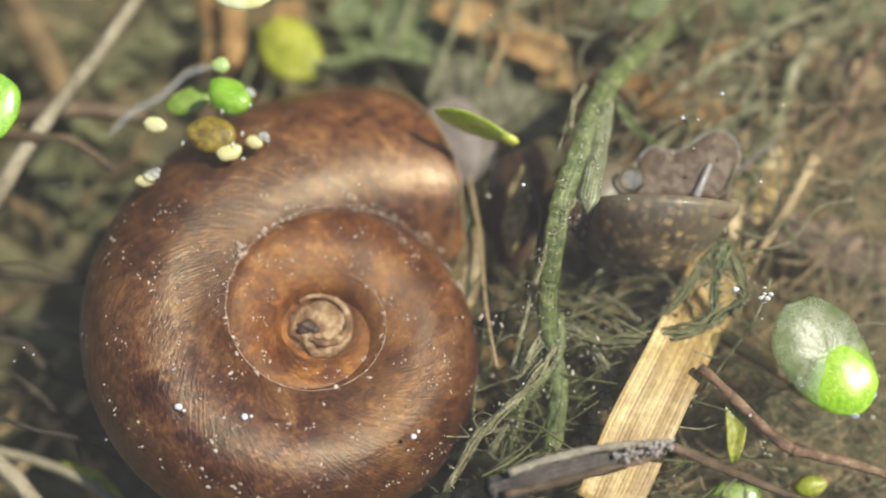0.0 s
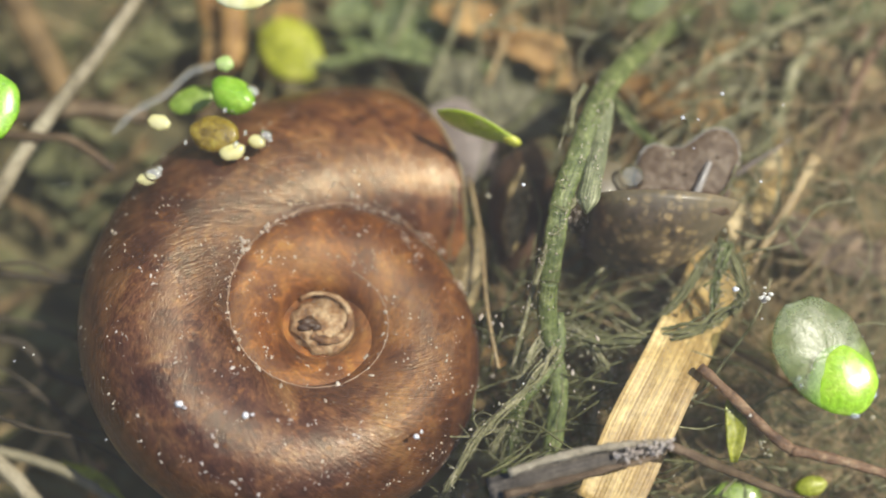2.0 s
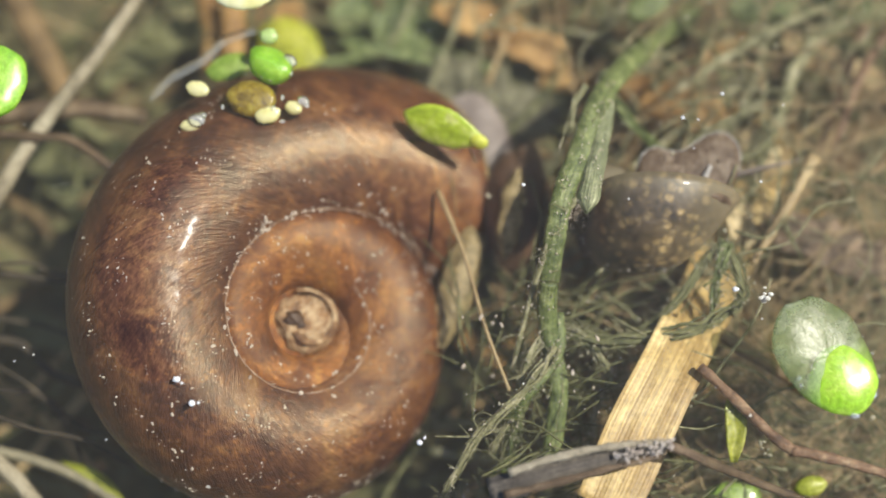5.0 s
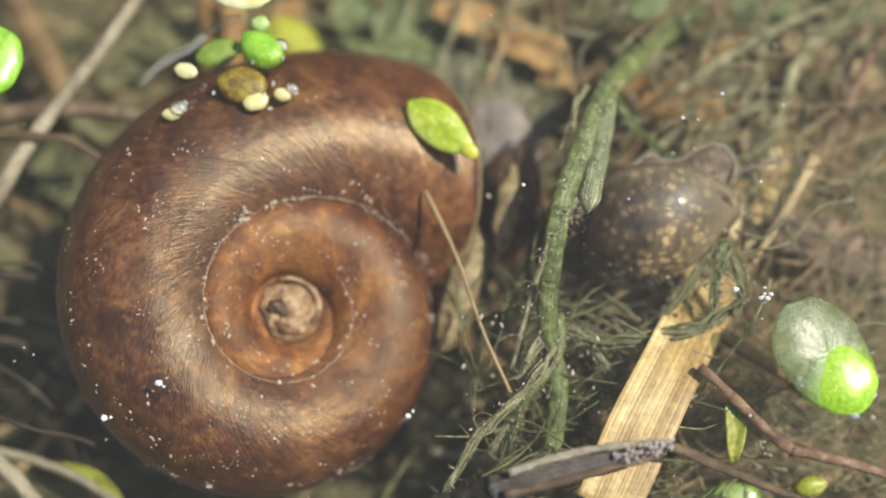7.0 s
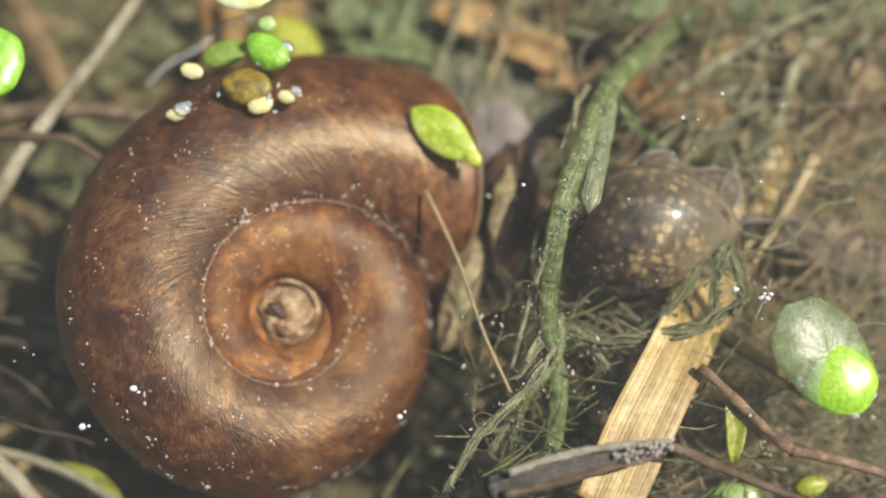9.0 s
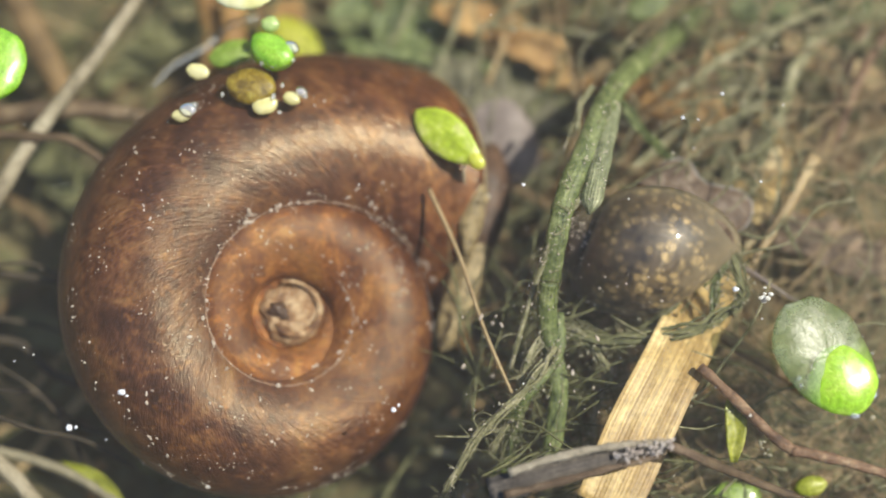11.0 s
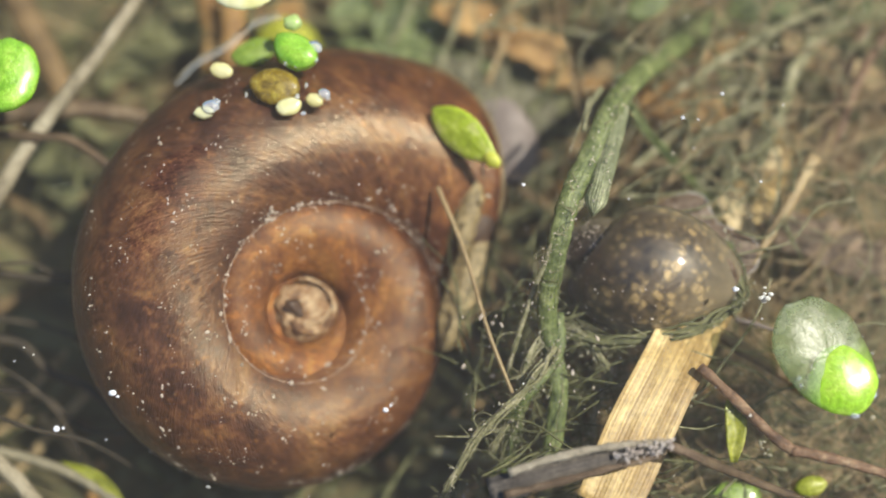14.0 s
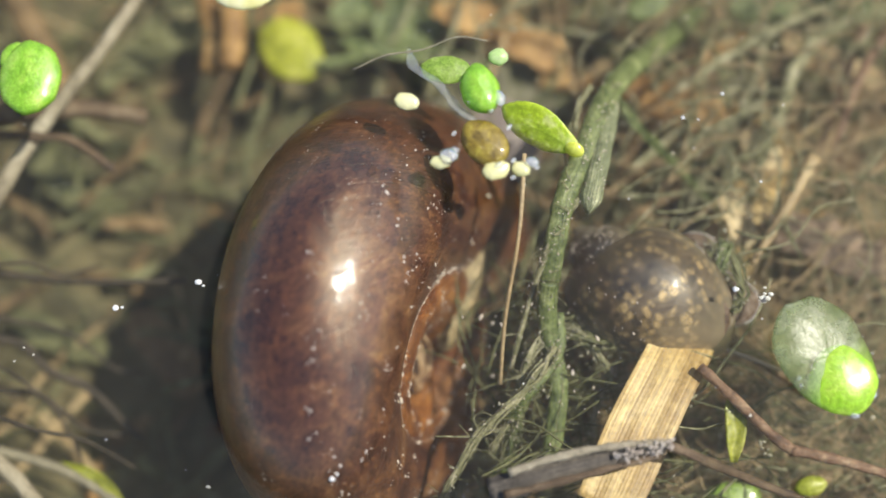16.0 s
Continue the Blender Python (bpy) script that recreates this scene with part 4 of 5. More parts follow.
old_stem("waterweed", [
    ("stem", [(6.2, -2.1, 0.3), (6.1, -3.3, -0.5), (6.4, -5.1, -1.5), (6.9, -8.1, -2.3), (6.5, -11.7, -3.3), (6.4, -13.3, -4.4)], 0.56, 0.6, M_WEED, 11),
    ("shoot", [(6.7, -5.7, -1.1), (4.7, -8.2, -0.8), (2.2, -10.7, -1.1), (0.4, -13.7, -2.3), (-0.1, -15.0, -3.3)], 0.42, 0.3, M_WEED_OLD, 12),
    ("shoot", [(6.2, -4.8, -1.5), (4.9, -6.5, -1.5), (4.1, -9.1, -2.3), (2.9, -11.7, -3.3)], 0.36, 0.22, M_WEED_OLD, 13),
    ("stem", [(6.8, -3.6, -1.5), (6.9, -5.5, -1.5), (6.2, -7.0, -1.5), (4.7, -8.7, -1.5), (3.6, -10.4, -3.3)], 0.42, 0.3, M_WEED, 15),
    ("shoot", [(6.5, -6.4, -2.3), (4.8, -9.0, -3.3), (4.0, -11.7, -4.4), (3.3, -14.3, -5.7)], 0.4, 0.5, M_WEED, 14),
], "green and grey waterweed foot with crusted shoots")
old_stem("waterweed", [
    ("shoot", [(7.0, -4.7, -2.3), (9.4, -5.2, -2.3), (12.4, -5.1, -1.9), (15.4, -4.3, -1.5), (17.4, -3.1, -1.5), (17.9, -1.7, -1.5), (17.2, 0.9, -1.8)], 0.46, 0.5, M_ALGA, 21),
    ("shoot", [(17.0, 0.9, -1.6), (15.6, -0.6, -2), (13.9, -3.0, -2.3), (11.6, -4.6, -3.3), (9.5, -5.2, -3.3)], 0.34, 0.22, M_ALGA, 22),
    ("shoot", [(17.1, 0.7, -1.5), (16.5, -1.7, -1.7), (16.2, -3.7, -1.9)], 0.42, 0.2, M_WEED, 23),
    ("shoot", [(7.7, -4.3, -2.3), (9.1, -5.7, -2.8), (10.1, -7.3, -3.3), (9.2, -9.6, -4.4), (8.9, -11.6, -5.7)], 0.34, 0.2, M_WEED_OLD, 24),
], "dark looping waterweed shoot with crusted growth")

# ---- dead reed and twigs ----
thing("reed_strip", ribbon([(24.6, 12.5, -13), (21.3, 6.7, -10), (17.8, 0.0, -7), (14.0, -5.9, -1.5), (11.6, -10.0, -0.1), (9.1, -15.0, 0.5)], 3.75, 0.25, 14, 41, 0.05, 17, 0.09, 0.04, 5, (0.7, 0.9)), M_REED,
      "broad straw-coloured dead reed strip with fine ribs", "reed")


def twig(pts, r0, r1, mat, label, seed, flat=0.9, rough=0.2, name="twig", cat="twig", group="dead twigs"):
    return thing(name, tube(pts, r0, r1, 8, 10, flat, rough, seed), mat, label, cat, group)


SPLIT = base("twig", (6.7, -12.7, 2.5), "dark brown split dead stem across the reed", "twig", "dead twigs")
OFF = Matrix.Translation(-Vector((6.7, -12.7, 2.5)))
part("core", tube([(2.6, -14.1, 1.6), (5.5, -13.2, 2.2), (9.2, -12.3, 2.6), (12.2, -11.7, 2.6)], 0.8, 0.42, 8, 12, 0.55, 0.22, 51).moved(OFF), M_SPLIT, SPLIT, "dark rotten core")
part("bark_strip", tube([(3.6, -13.1, 2.6), (6.1, -12.3, 3), (9.1, -11.7, 3.2), (12.3, -11.5, 3.2)], 0.26, 0.2, 8, 9, 0.6, 0.35, 52).moved(OFF), M_GREY_TWIG, SPLIT, "pale bark edge")
part("bark_strip", tube([(3.3, -14.3, 2.4), (6.0, -13.7, 2.8), (9.4, -12.8, 3), (11.9, -12.2, 3)], 0.22, 0.16, 8, 9, 0.6, 0.35, 53).moved(OFF), M_BARK, SPLIT, "dark bark edge")
tagged(part("crust", crusted([[(9.7, -12.2, 3.2), (11.0, -12.0, 3.3), (12.3, -11.5, 3.3)]], 110, 54, 0.22, (0.02, 0.08)).moved(OFF), M_FLAKE, SPLIT, "whitish crust"), kind="stuff")
twig([(12.4, -11.6, 2.6), (14.8, -12.4, 1), (17.9, -13.4, -1.5), (21.0, -14.5, -2.3)], 0.32, 0.24, M_BARK, "thin dark dead stem lying over the mud", 52)
twig([(14.94, -6.95, -0.20), (16.86, -8.77, -0.40), (18.68, -10.69, -0.20), (20.02, -11.74, -0.20)], 0.3, 0.34, M_RED_TWIG, "red-brown bent twig among the weed", 53)
twig([(19.93, -11.74, -0.20), (21.84, -12.12, -0.20), (23.86, -12.60, -0.60), (26.36, -13.27, -1.30)], 0.34, 0.28, M_RED_TWIG, "red-brown bent twig among the weed", 54)
twig([(16.7, -4.0, -4.4), (18.7, -5.5, -4.4), (20.9, -6.8, -5), (22.4, -7.9, -5.7)], 0.5, 0.3, M_BARK, "crusted brown twig beside the reed", 55)
PALE_TWIG = twig([(-19.7, 18.0, -3.8), (-21.7, 14.6, -3.8), (-24.3, 11.2, -4.4), (-26.7, 8.0, -5), (-29.0, 3.6, -5)], 0.42, 0.54, M_GREY_TWIG, "pale grey-brown twig near the surface", 56, rough=0.12)
twig([(-29.7, 10.0, -5.7), (-26.1, 10.5, -5.7), (-23.3, 10.8, -6.2), (-19.7, 10.4, -7)], 0.75, 0.55, M_BARK, "dark sunken twig lying over the mud", 57)
twig([(-29.1, 8.5, -4.4), (-26.2, 8.3, -4.4), (-23.7, 8.0, -4.4), (-21.0, 6.1, -4.4)], 0.32, 0.28, M_BARK, "dark sunken twig lying over the mud", 58)
twig([(-29.4, 0.0, -7), (-25.0, -0.6, -7), (-20.6, -0.7, -7), (-16.7, -0.5, -7.7)], 0.28, 0.2, M_ROOTLET, "thin dark rootlet lying over the mud", 59)
twig([(-29.6, -4.2, -8.4), (-27.4, -4.6, -8.4), (-25.7, -6.3, -9.2), (-23.2, -7.4, -10), (-20.0, -10.6, -11)], 0.35, 0.25, M_ROOTLET, "dark bent rootlet on the mud", 60)
twig([(-29.1, -11.3, -8.4), (-26.1, -12.0, -8.4), (-23.2, -13.1, -8.4), (-19.8, -15.2, -8.4)], 0.34, 0.3, M_ROOT, "pale grey rootlet lying over the mud", 61, rough=0.08)
twig([(-28.5, -11.8, -7), (-26.6, -13.3, -7), (-24.7, -15.5, -7)], 0.5, 0.5, M_GREY_TWIG, "thick pale grey rootlet", 62, rough=0.15)
twig([(-31.3, 21.9, -12), (-29.4, 18.4, -12), (-27.3, 14.5, -12), (-26.9, 12.8, -13)], 1.1, 0.9, M_LITTER, "tan-brown sunken stalk lying over the mud", 63, 0.7)
twig([(30.9, 17.6, -7), (28.3, 13.9, -7), (26.8, 10.2, -7.7), (26.1, 7.6, -8.4)], 0.34, 0.22, M_RED_TWIG, "thin dark red stalk lying over the mud", 64)
twig([(19.1, -0.2, -3.3), (20.6, 2.0, -3.3), (22.1, 4.4, -3.3), (23.5, 6.7, -3.8)], 0.28, 0.42, M_STRAW, "ochre rootlet with fine hairs", 65, rough=0.35)
twig([(-17.6, 22.3, -13), (-16.6, 18.8, -13), (-16.7, 15.8, -13)], 0.9, 0.9, M_ORANGE, "reddish sunken stalk lying over the mud", 66)
twig([(-15.1, 21.0, -11), (-14.9, 17.6, -11), (-15.1, 15.4, -11)], 0.95, 0.8, M_ORANGE, "reddish sunken stalk lying over the mud", 67)
twig([(-29.7, -2.7, -8.4), (-25.0, -3.6, -10), (-22.1, -5.8, -11), (-20.1, -6.0, -12)], 0.16, 0.12, M_ROOTLET, "fine dark rootlet over the mud", 91)
twig([(-29.4, -7.5, -8.4), (-26.0, -7.9, -8.4), (-23.5, -9.9, -10), (-21.0, -10.2, -12)], 0.2, 0.14, M_ROOTLET, "fine dark rootlet over the mud", 92)
twig([(-29.0, -5.8, -7), (-26.0, -7.6, -7), (-24.1, -10.0, -8.4), (-23.3, -12.5, -10)], 0.14, 0.1, M_ROOTLET, "fine dark rootlet over the mud", 93)
twig([(-27.8, -9.3, -4.4), (-24.9, -10.3, -4.4), (-22.2, -10.9, -5.7), (-19.6, -12.5, -8.4)], 0.14, 0.1, M_ROOTLET, "fine dark rootlet over the mud", 94)
twig([(-29.0, 0.1, -5.7), (-26.5, 0.3, -5.7), (-24.7, -0.2, -7), (-22.5, 0.7, -8.4)], 0.14, 0.1, M_ROOTLET, "fine dark rootlet over the mud", 95)
STRAW = new("straw", mesh_of("straw", tube([(0, 0, 0), (4, 0.15, 0.3), (9, -0.1, 0.2), (13.6, 0.1, 0)], 0.11, 0.14, 8, 9, 0.9, 0.1, 68), M_STRAW))
tagged(STRAW, "thin pale straw leaning on the shell", "straw")


# ---- sunken leaves ----
def litter(pts, width, mat, label, seed, ragged=0.5, cup=0.15, thick=0.25, ends=(0.4, 0.3)):
    return thing("dead_leaf", ribbon(pts, width, thick, 10, 19, cup, 3, 0.05, ragged, seed, ends, 0.25), mat, label, "leaf", "sunken dead leaves")


litter([(-0.8, 19.9, -11), (3.5, 18.6, -11), (6.6, 16.9, -11), (9.1, 16.2, -12)], 2.8, M_ORANGE, "orange-brown dead leaf strip on the bed", 71)
litter([(-2.0, 16.2, -13), (1.5, 14.9, -13), (5.1, 14.4, -13), (9.0, 13.2, -13)], 4.0, M_OLIVE, "grey-olive rotting leaf, soft and flat", 72, 0.2)
litter([(12.6, 14.4, -10), (15.0, 12.4, -9.4), (17.7, 11.6, -9.4), (20.2, 11.9, -10)], 2.6, M_ORANGE, "orange-tan dead leaf strip on the bed", 73, 0.12, -0.1)
litter([(23.8, 17.2, -10), (27.1, 15.4, -10), (31.6, 13.0, -10)], 1.9, M_TAN, "pale tan reed piece on the bed", 74, 0.08)
litter([(20.9, 3.2, -7), (23.6, 2.0, -6.4), (27.0, 1.0, -7), (30.4, -0.5, -8.4)], 2.7, M_MOTTLE, "mottled brown dead leaf", 75, 0.8)
litter([(20.0, 10.6, -11), (21.4, 9.1, -10.6), (23.8, 8.0, -11)], 1.9, M_TAN, "pale tan leaf piece on the bed", 76, 0.15)
litter([(-12.7, 21.6, -14), (-11.8, 19.2, -14), (-12.5, 15.2, -14)], 3.6, M_ORANGE, "orange dead leaf piece on the bed", 77)
litter([(17.6, 15.4, -11), (19.0, 13.8, -11), (19.6, 11.9, -11)], 1.6, M_RED_TWIG, "dark red-brown dead leaf among the weed", 106, 0.12)
litter([(17.8, 5.9, -11), (21.3, 6.6, -11), (24.5, 7.8, -11)], 1.3, M_OLIVE, "olive rotting leaf strip among the weed", 107, 0.12)
litter([(23.6, 14.9, -8.4), (22.5, 11.2, -8.4), (20.7, 7.6, -8.4), (18.4, 6.1, -8.4)], 0.9, M_WEED_OLD, "grey-green rotting weed strip among the leaves", 108, 0.1)
litter([(15.0, 11.9, -7), (18.5, 14.3, -7), (21.2, 16.0, -7), (24.4, 17.6, -7), (27.5, 18.8, -7)], 0.6, M_WEED_OLD, "grey-green weed ribbon among the leaves", 109, 0.1)
litter([(10.6, 20.5, -13), (16.3, 19.4, -13), (21.3, 20.1, -13)], 2.2, M_OLIVE, "olive sunken leaf strip", 78)
litter([(23.3, 21.4, -16), (28.5, 21.8, -16), (34.5, 22.3, -16)], 1.6, M_OLIVE, "green-olive sunken leaf strip", 79)
litter([(3.7, 1.0, -10), (5.2, -0.9, -10), (6.7, -3.1, -11)], 3.0, M_LITTER, "brown rotten leaf piece", 80)
litter([(8.6, -5.4, -11), (10.4, -7.3, -11), (11.5, -9.9, -11)], 3.0, M_LITTER, "dark red-brown rotten leaf piece", 81)
litter([(26.0, 9.4, -13), (28.8, 9.0, -13), (32.4, 9.6, -13)], 1.5, M_LITTER, "orange-brown leaf piece on the bed", 82, 0.12)
litter([(-30.6, 11.9, -17), (-27.9, 8.8, -17), (-23.5, 5.4, -17)], 3.0, M_OLIVE, "olive leaf piece deep on the bed", 83)
litter([(-31.3, -1.4, -17), (-27.5, -3.0, -17), (-23.8, -4.3, -17)], 2.2, M_OLIVE, "olive leaf piece deep on the bed", 84)
litter([(-22.2, -1.7, -15), (-19.3, -4.1, -15), (-17.6, -7.3, -15)], 3.2, M_LITTER, "brown rotten leaf piece", 85)
litter([(-23.7, 17.0, -17), (-20.8, 19.9, -17), (-18.8, 22.7, -17)], 2.4, M_OLIVE, "olive sunken leaf piece", 86, 0.3)
litter([(19.9, -8.6, -8.4), (23.1, -9.3, -8.4), (26.0, -9.0, -8.4)], 2.6, M_OLIVE, "olive rotten leaf piece", 87)


litter([(-8.2, 20.3, -15), (-5.7, 21.6, -15), (-2.7, 23.2, -15)], 3.4, M_WEED, "green sunken leaf deep in the water", 101, 0.3)
litter([(-25.8, 15.9, -17), (-23.4, 18.6, -17), (-21.4, 22.2, -17)], 2.0, M_OLIVE, "dark olive sunken leaf deep in the water", 102, 0.4)
litter([(19.7, 20.9, -15), (26.1, 21.9, -15), (33.6, 20.9, -15)], 2.0, M_WEED, "green sunken leaf deep in the water", 103, 0.2)
litter([(-5.1, 18.8, -13), (-2.6, 19.4, -13), (0.2, 18.8, -13)], 3.2, M_WEED, "olive-green sunken leaf deep in the water", 104, 0.2)
litter([(-7.1, 16.3, -8.4), (-4.0, 15.7, -8.4), (-0.6, 15.4, -10)], 0.9, M_WEED, "thin green shoot in the water", 105, 0.3)


litter([(-1.6, 16.6, -12), (0.6, 14.7, -11.5), (3.4, 13.1, -11.5), (6.6, 12.3, -12.3), (8.0, 11.7, -13)], 4.2, M_GREY_LEAF, "grey-olive rotting leaf with a grainy skin", 120, 0.8, -0.15)
litter([(12.3, 14.6, -10), (14.2, 13.0, -9.4), (16.9, 12.0, -9), (19.9, 11.6, -9.4)], 2.0, M_ORANGE, "bright orange dead leaf strip among the weed", 121, 0.35)
litter([(20.4, 9.9, -8.6), (21.3, 8.5, -8), (22.1, 7.1, -8.4)], 1.9, M_PALE_STRAW, "pale straw-coloured leaf scrap", 122, 0.5)
litter([(18.2, 5.2, -6.4), (19.1, 3.4, -6), (19.5, 1.3, -6.4)], 1.8, M_PALE_STRAW, "pale cut reed scrap beside the weed", 123, 0.15, 0.05)
litter([(24.5, 17.7, -11.2), (27.4, 15.9, -11), (31.1, 13.4, -11.2)], 1.7, M_PALE_STRAW, "pale reed piece on the bed", 124, 0.1)
for pts, r0, r1, mat, label, seed in (
        ([(25.0, 16.0, -7), (23.4, 13.5, -7), (22.2, 10.4, -7), (20.5, 5.7, -7.3), (19.4, 2.3, -7.6)], 0.42, 0.3, M_WEED_OLD, "grey-green old weed stalk", 125),
        ([(30.5, 18.6, -8.5), (26.5, 16.8, -8), (23.7, 13.9, -8), (20.4, 11.1, -8), (15.8, 8.7, -8.4)], 0.36, 0.3, M_WEED_OLD, "long grey-green old weed stalk", 126),
        ([(23.4, 13.9, -6.6), (22.6, 11.2, -6.6), (21.2, 8.4, -6.8), (18.9, 7.2, -7)], 0.46, 0.3, M_WEED_OLD, "curved grey-green weed stalk", 127),
        ([(29.3, 18.0, -9), (27.8, 14.3, -9), (26.0, 9.8, -9), (24.6, 6.2, -9)], 0.3, 0.2, M_RED_TWIG, "thin dark red stalk among the litter", 128),
        ([(-9.1, 15.8, -12), (-4.2, 17.1, -12), (-0.2, 16.9, -12), (4.7, 15.4, -12.4)], 0.5, 0.4, M_WEED, "green weed stalk deep in the water", 129)):
    twig(pts, r0, r1, mat, label, seed, 0.7, 0.22, "weed_stalk", "waterweed", "old weed stalks")
for p, r, seed in (((18.5, -2.9, 1.0), 0.24, 131), ((18.4, -11.7, 0.2), 0.17, 132)):
    tuft = Shape()
    rng = random.Random(seed)
    for k in range(7):
        z = r * rng.uniform(0.4, 0.8)
        tuft.add(blob(z, z * 0.8, z * 0.7, seed + k, 0.5, 7, 9, 2.0).moved(Matrix.Translation((p[0] + rng.gauss(0, r), p[1] + rng.gauss(0, r * 1.3), p[2] + rng.gauss(0, 0.1)))))
    thing("white_crumb", tuft, M_SPECK if seed == 131 else M_CRUST, "little white crumb caught in the weed", "crumb", "white crumbs")


# ---- alga threads and crumbs that nobody could count ----
def alga_tangle(name, count, box, zs, radius, mat, seed, label):
    rng = random.Random(seed)
    sh = Shape()
    for k in range(count):
        x, y = rng.uniform(box[0], box[2]), rng.uniform(box[1], box[3])
        z = rng.uniform(*zs)
        a = rng.gauss(0.35, 0.8)
        pts = []
        step = rng.uniform(1.2, 3.2)
        for i in range(5):
            pts.append((x, y, z))
            a += rng.gauss(0, 0.45)
            x += math.cos(a) * step
            y += math.sin(a) * step
            z += rng.gauss(0, 0.5)
        r = radius * rng.uniform(0.5, 1.6)
        sh.add(tube(pts, r, r * 0.6, 4, 5, 1.0, 0.3, k))
    tagged(new(name, mesh_of(name, sh, mat)), label, "algae", kind="stuff")


def debris(name, count, box, zs, mat, seed, label, length=(2, 8), width=(0.25, 1.1), lean=(0.3, 1.1)):
    """Loose strips and shreds of dead plants."""
    rng = random.Random(seed)
    sh = Shape()
    for k in range(count):
        x, y, z = rng.uniform(box[0], box[2]), rng.uniform(box[1], box[3]), rng.uniform(*zs)
        a, l, w = rng.gauss(*lean), rng.uniform(*length), rng.uniform(*width)
        pts = []
        for i in range(4):
            pts.append((x, y, z))
            a += rng.gauss(0, 0.22)
            x, y, z = x + math.cos(a) * l / 3, y + math.sin(a) * l / 3, z + rng.gauss(0, 0.35)
        sh.add(tube(pts, w * 0.5, w * rng.uniform(0.2, 0.5), 4, 7, rng.uniform(0.12, 0.35), 0.16, k))
    tagged(new(name, mesh_of(name, sh, mat)), label, "plant litter", kind="stuff")


WIDE = (-40, -30, 42, 36)
debris("plant_litter", 240, WIDE, (BED, BED + 3), M_LITTER, 1, "brown rotting plant shreds on the mud")
debris("plant_litter", 260, WIDE, (BED, BED + 4), M_OLIVE, 2, "olive rotting plant shreds on the mud")
debris("plant_litter", 70, WIDE, (BED + 1, BED + 4), M_TAN, 3, "tan straw shreds on the mud", (4, 14), (0.2, 0.7))
debris("plant_litter", 24, WIDE, (BED + 1, BED + 4), M_ORANGE, 7, "orange-brown leaf shreds on the mud")
debris("plant_litter", 46, (0, -26, 34, 24), (-15, -8), M_TAN, 8, "long tan straw shreds among the weed", (6, 18), (0.12, 0.5), (0.75, 0.5))
debris("plant_litter", 90, (-2, -26, 34, 24), (-16, -8), M_LITTER, 10, "long brown shreds among the weed", (6, 18), (0.15, 0.7), (0.6, 0.6))
debris("plant_litter", 12, (0, -24, 24, 26), (-17, -12), M_TAN, 21, "broad tan leaf shreds under the weed", (5, 12), (0.8, 1.8), (0.4, 0.6))
debris("plant_litter", 14, (0, -24, 22, 26), (-17, -12), M_ORANGE, 22, "broad orange leaf shreds under the weed", (4, 9), (0.8, 2.0), (0.2, 0.7))
debris("plant_litter", 120, (-4, -26, 34, 26), (-17, -8), M_WEED_OLD, 23, "long grey-green shreds under the weed", (7, 22), (0.12, 0.6), (0.8, 0.5))
debris("plant_litter", 50, (-30, -24, 2, 26), (-17, -11), M_ALGA, 24, "long dark shreds over the mud", (7, 20), (0.12, 0.6), (0.9, 0.7))
alga_tangle("alga_threads", 130, (4, -20, 34, 26), (-15, -7), 0.15, M_ALGA, 4, "olive alga threads tangled over the bed")
alga_tangle("alga_threads", 170, (1, -16, 9, -3), (-7, -2), 0.05, M_ALGA, 14, "fine olive alga fuzz round the weed foot")
alga_tangle("alga_threads", 170, (11, -17, 30, -3), (-9, -3), 0.04, M_ALGA, 15, "fine olive threads in the weed")
alga_tangle("root_threads", 230, (11, -16, 27, -4), (-9, -5), 0.045, M_STRAW, 17, "fine tan rootlets matted over the bed")
alga_tangle("root_threads", 150, (8, -4, 34, 24), (-11, -5), 0.07, M_STRAW, 18, "tan rootlets tangled behind the snails")
alga_tangle("alga_threads", 50, (9, -2, 32, 22), (-9, -4), 0.08, M_WEED_OLD, 16, "pale grey-green alga threads")
alga_tangle("alga_threads", 60, (8, -18, 30, 12), (-7, -2), 0.07, M_WEED_OLD, 5, "grey-green fine alga threads")
alga_tangle("alga_threads", 70, (-32, -22, 4, 24), (-18, -13), 0.14, M_ALGA, 6, "dark alga threads over the mud")


def sprinkle(name, count, box, zs, mat, seed, label, size=(0.03, 0.12)):
    """Loose pale crumbs caught in the weed."""
    rng = random.Random(seed)
    sh = Shape()
    for k in range(count):
        p = (rng.uniform(box[0], box[2]), rng.uniform(box[1], box[3]), rng.uniform(*zs))
        z = size[0] + (size[1] - size[0]) * rng.random() ** 3
        sh.add(blob(z, z * rng.uniform(0.5, 2.2), z * 0.7, k, 0.7, 5, 7, 2.0).moved(Matrix.Translation(p) @ Matrix.Rotation(rng.uniform(0, 3), 4, "Z")))
    tagged(new(name, mesh_of(name, sh, mat)), label, "plant crumbs", kind="stuff")


sprinkle("pale_grit", 380, (1, -17, 30, 20), (-8, -1), M_CRUST, 41, "pale grit caught in the weed")
sprinkle("pale_grit", 70, (1, -17, 9, -3), (-4, 0), M_FLAKE, 42, "pale grit at the weed foot")
sprinkle("pale_grit", 90, (-30, -18, 30, 20), (1.3, 1.7), M_SPECK, 43, "tiny white dust on the water", (0.015, 0.07))

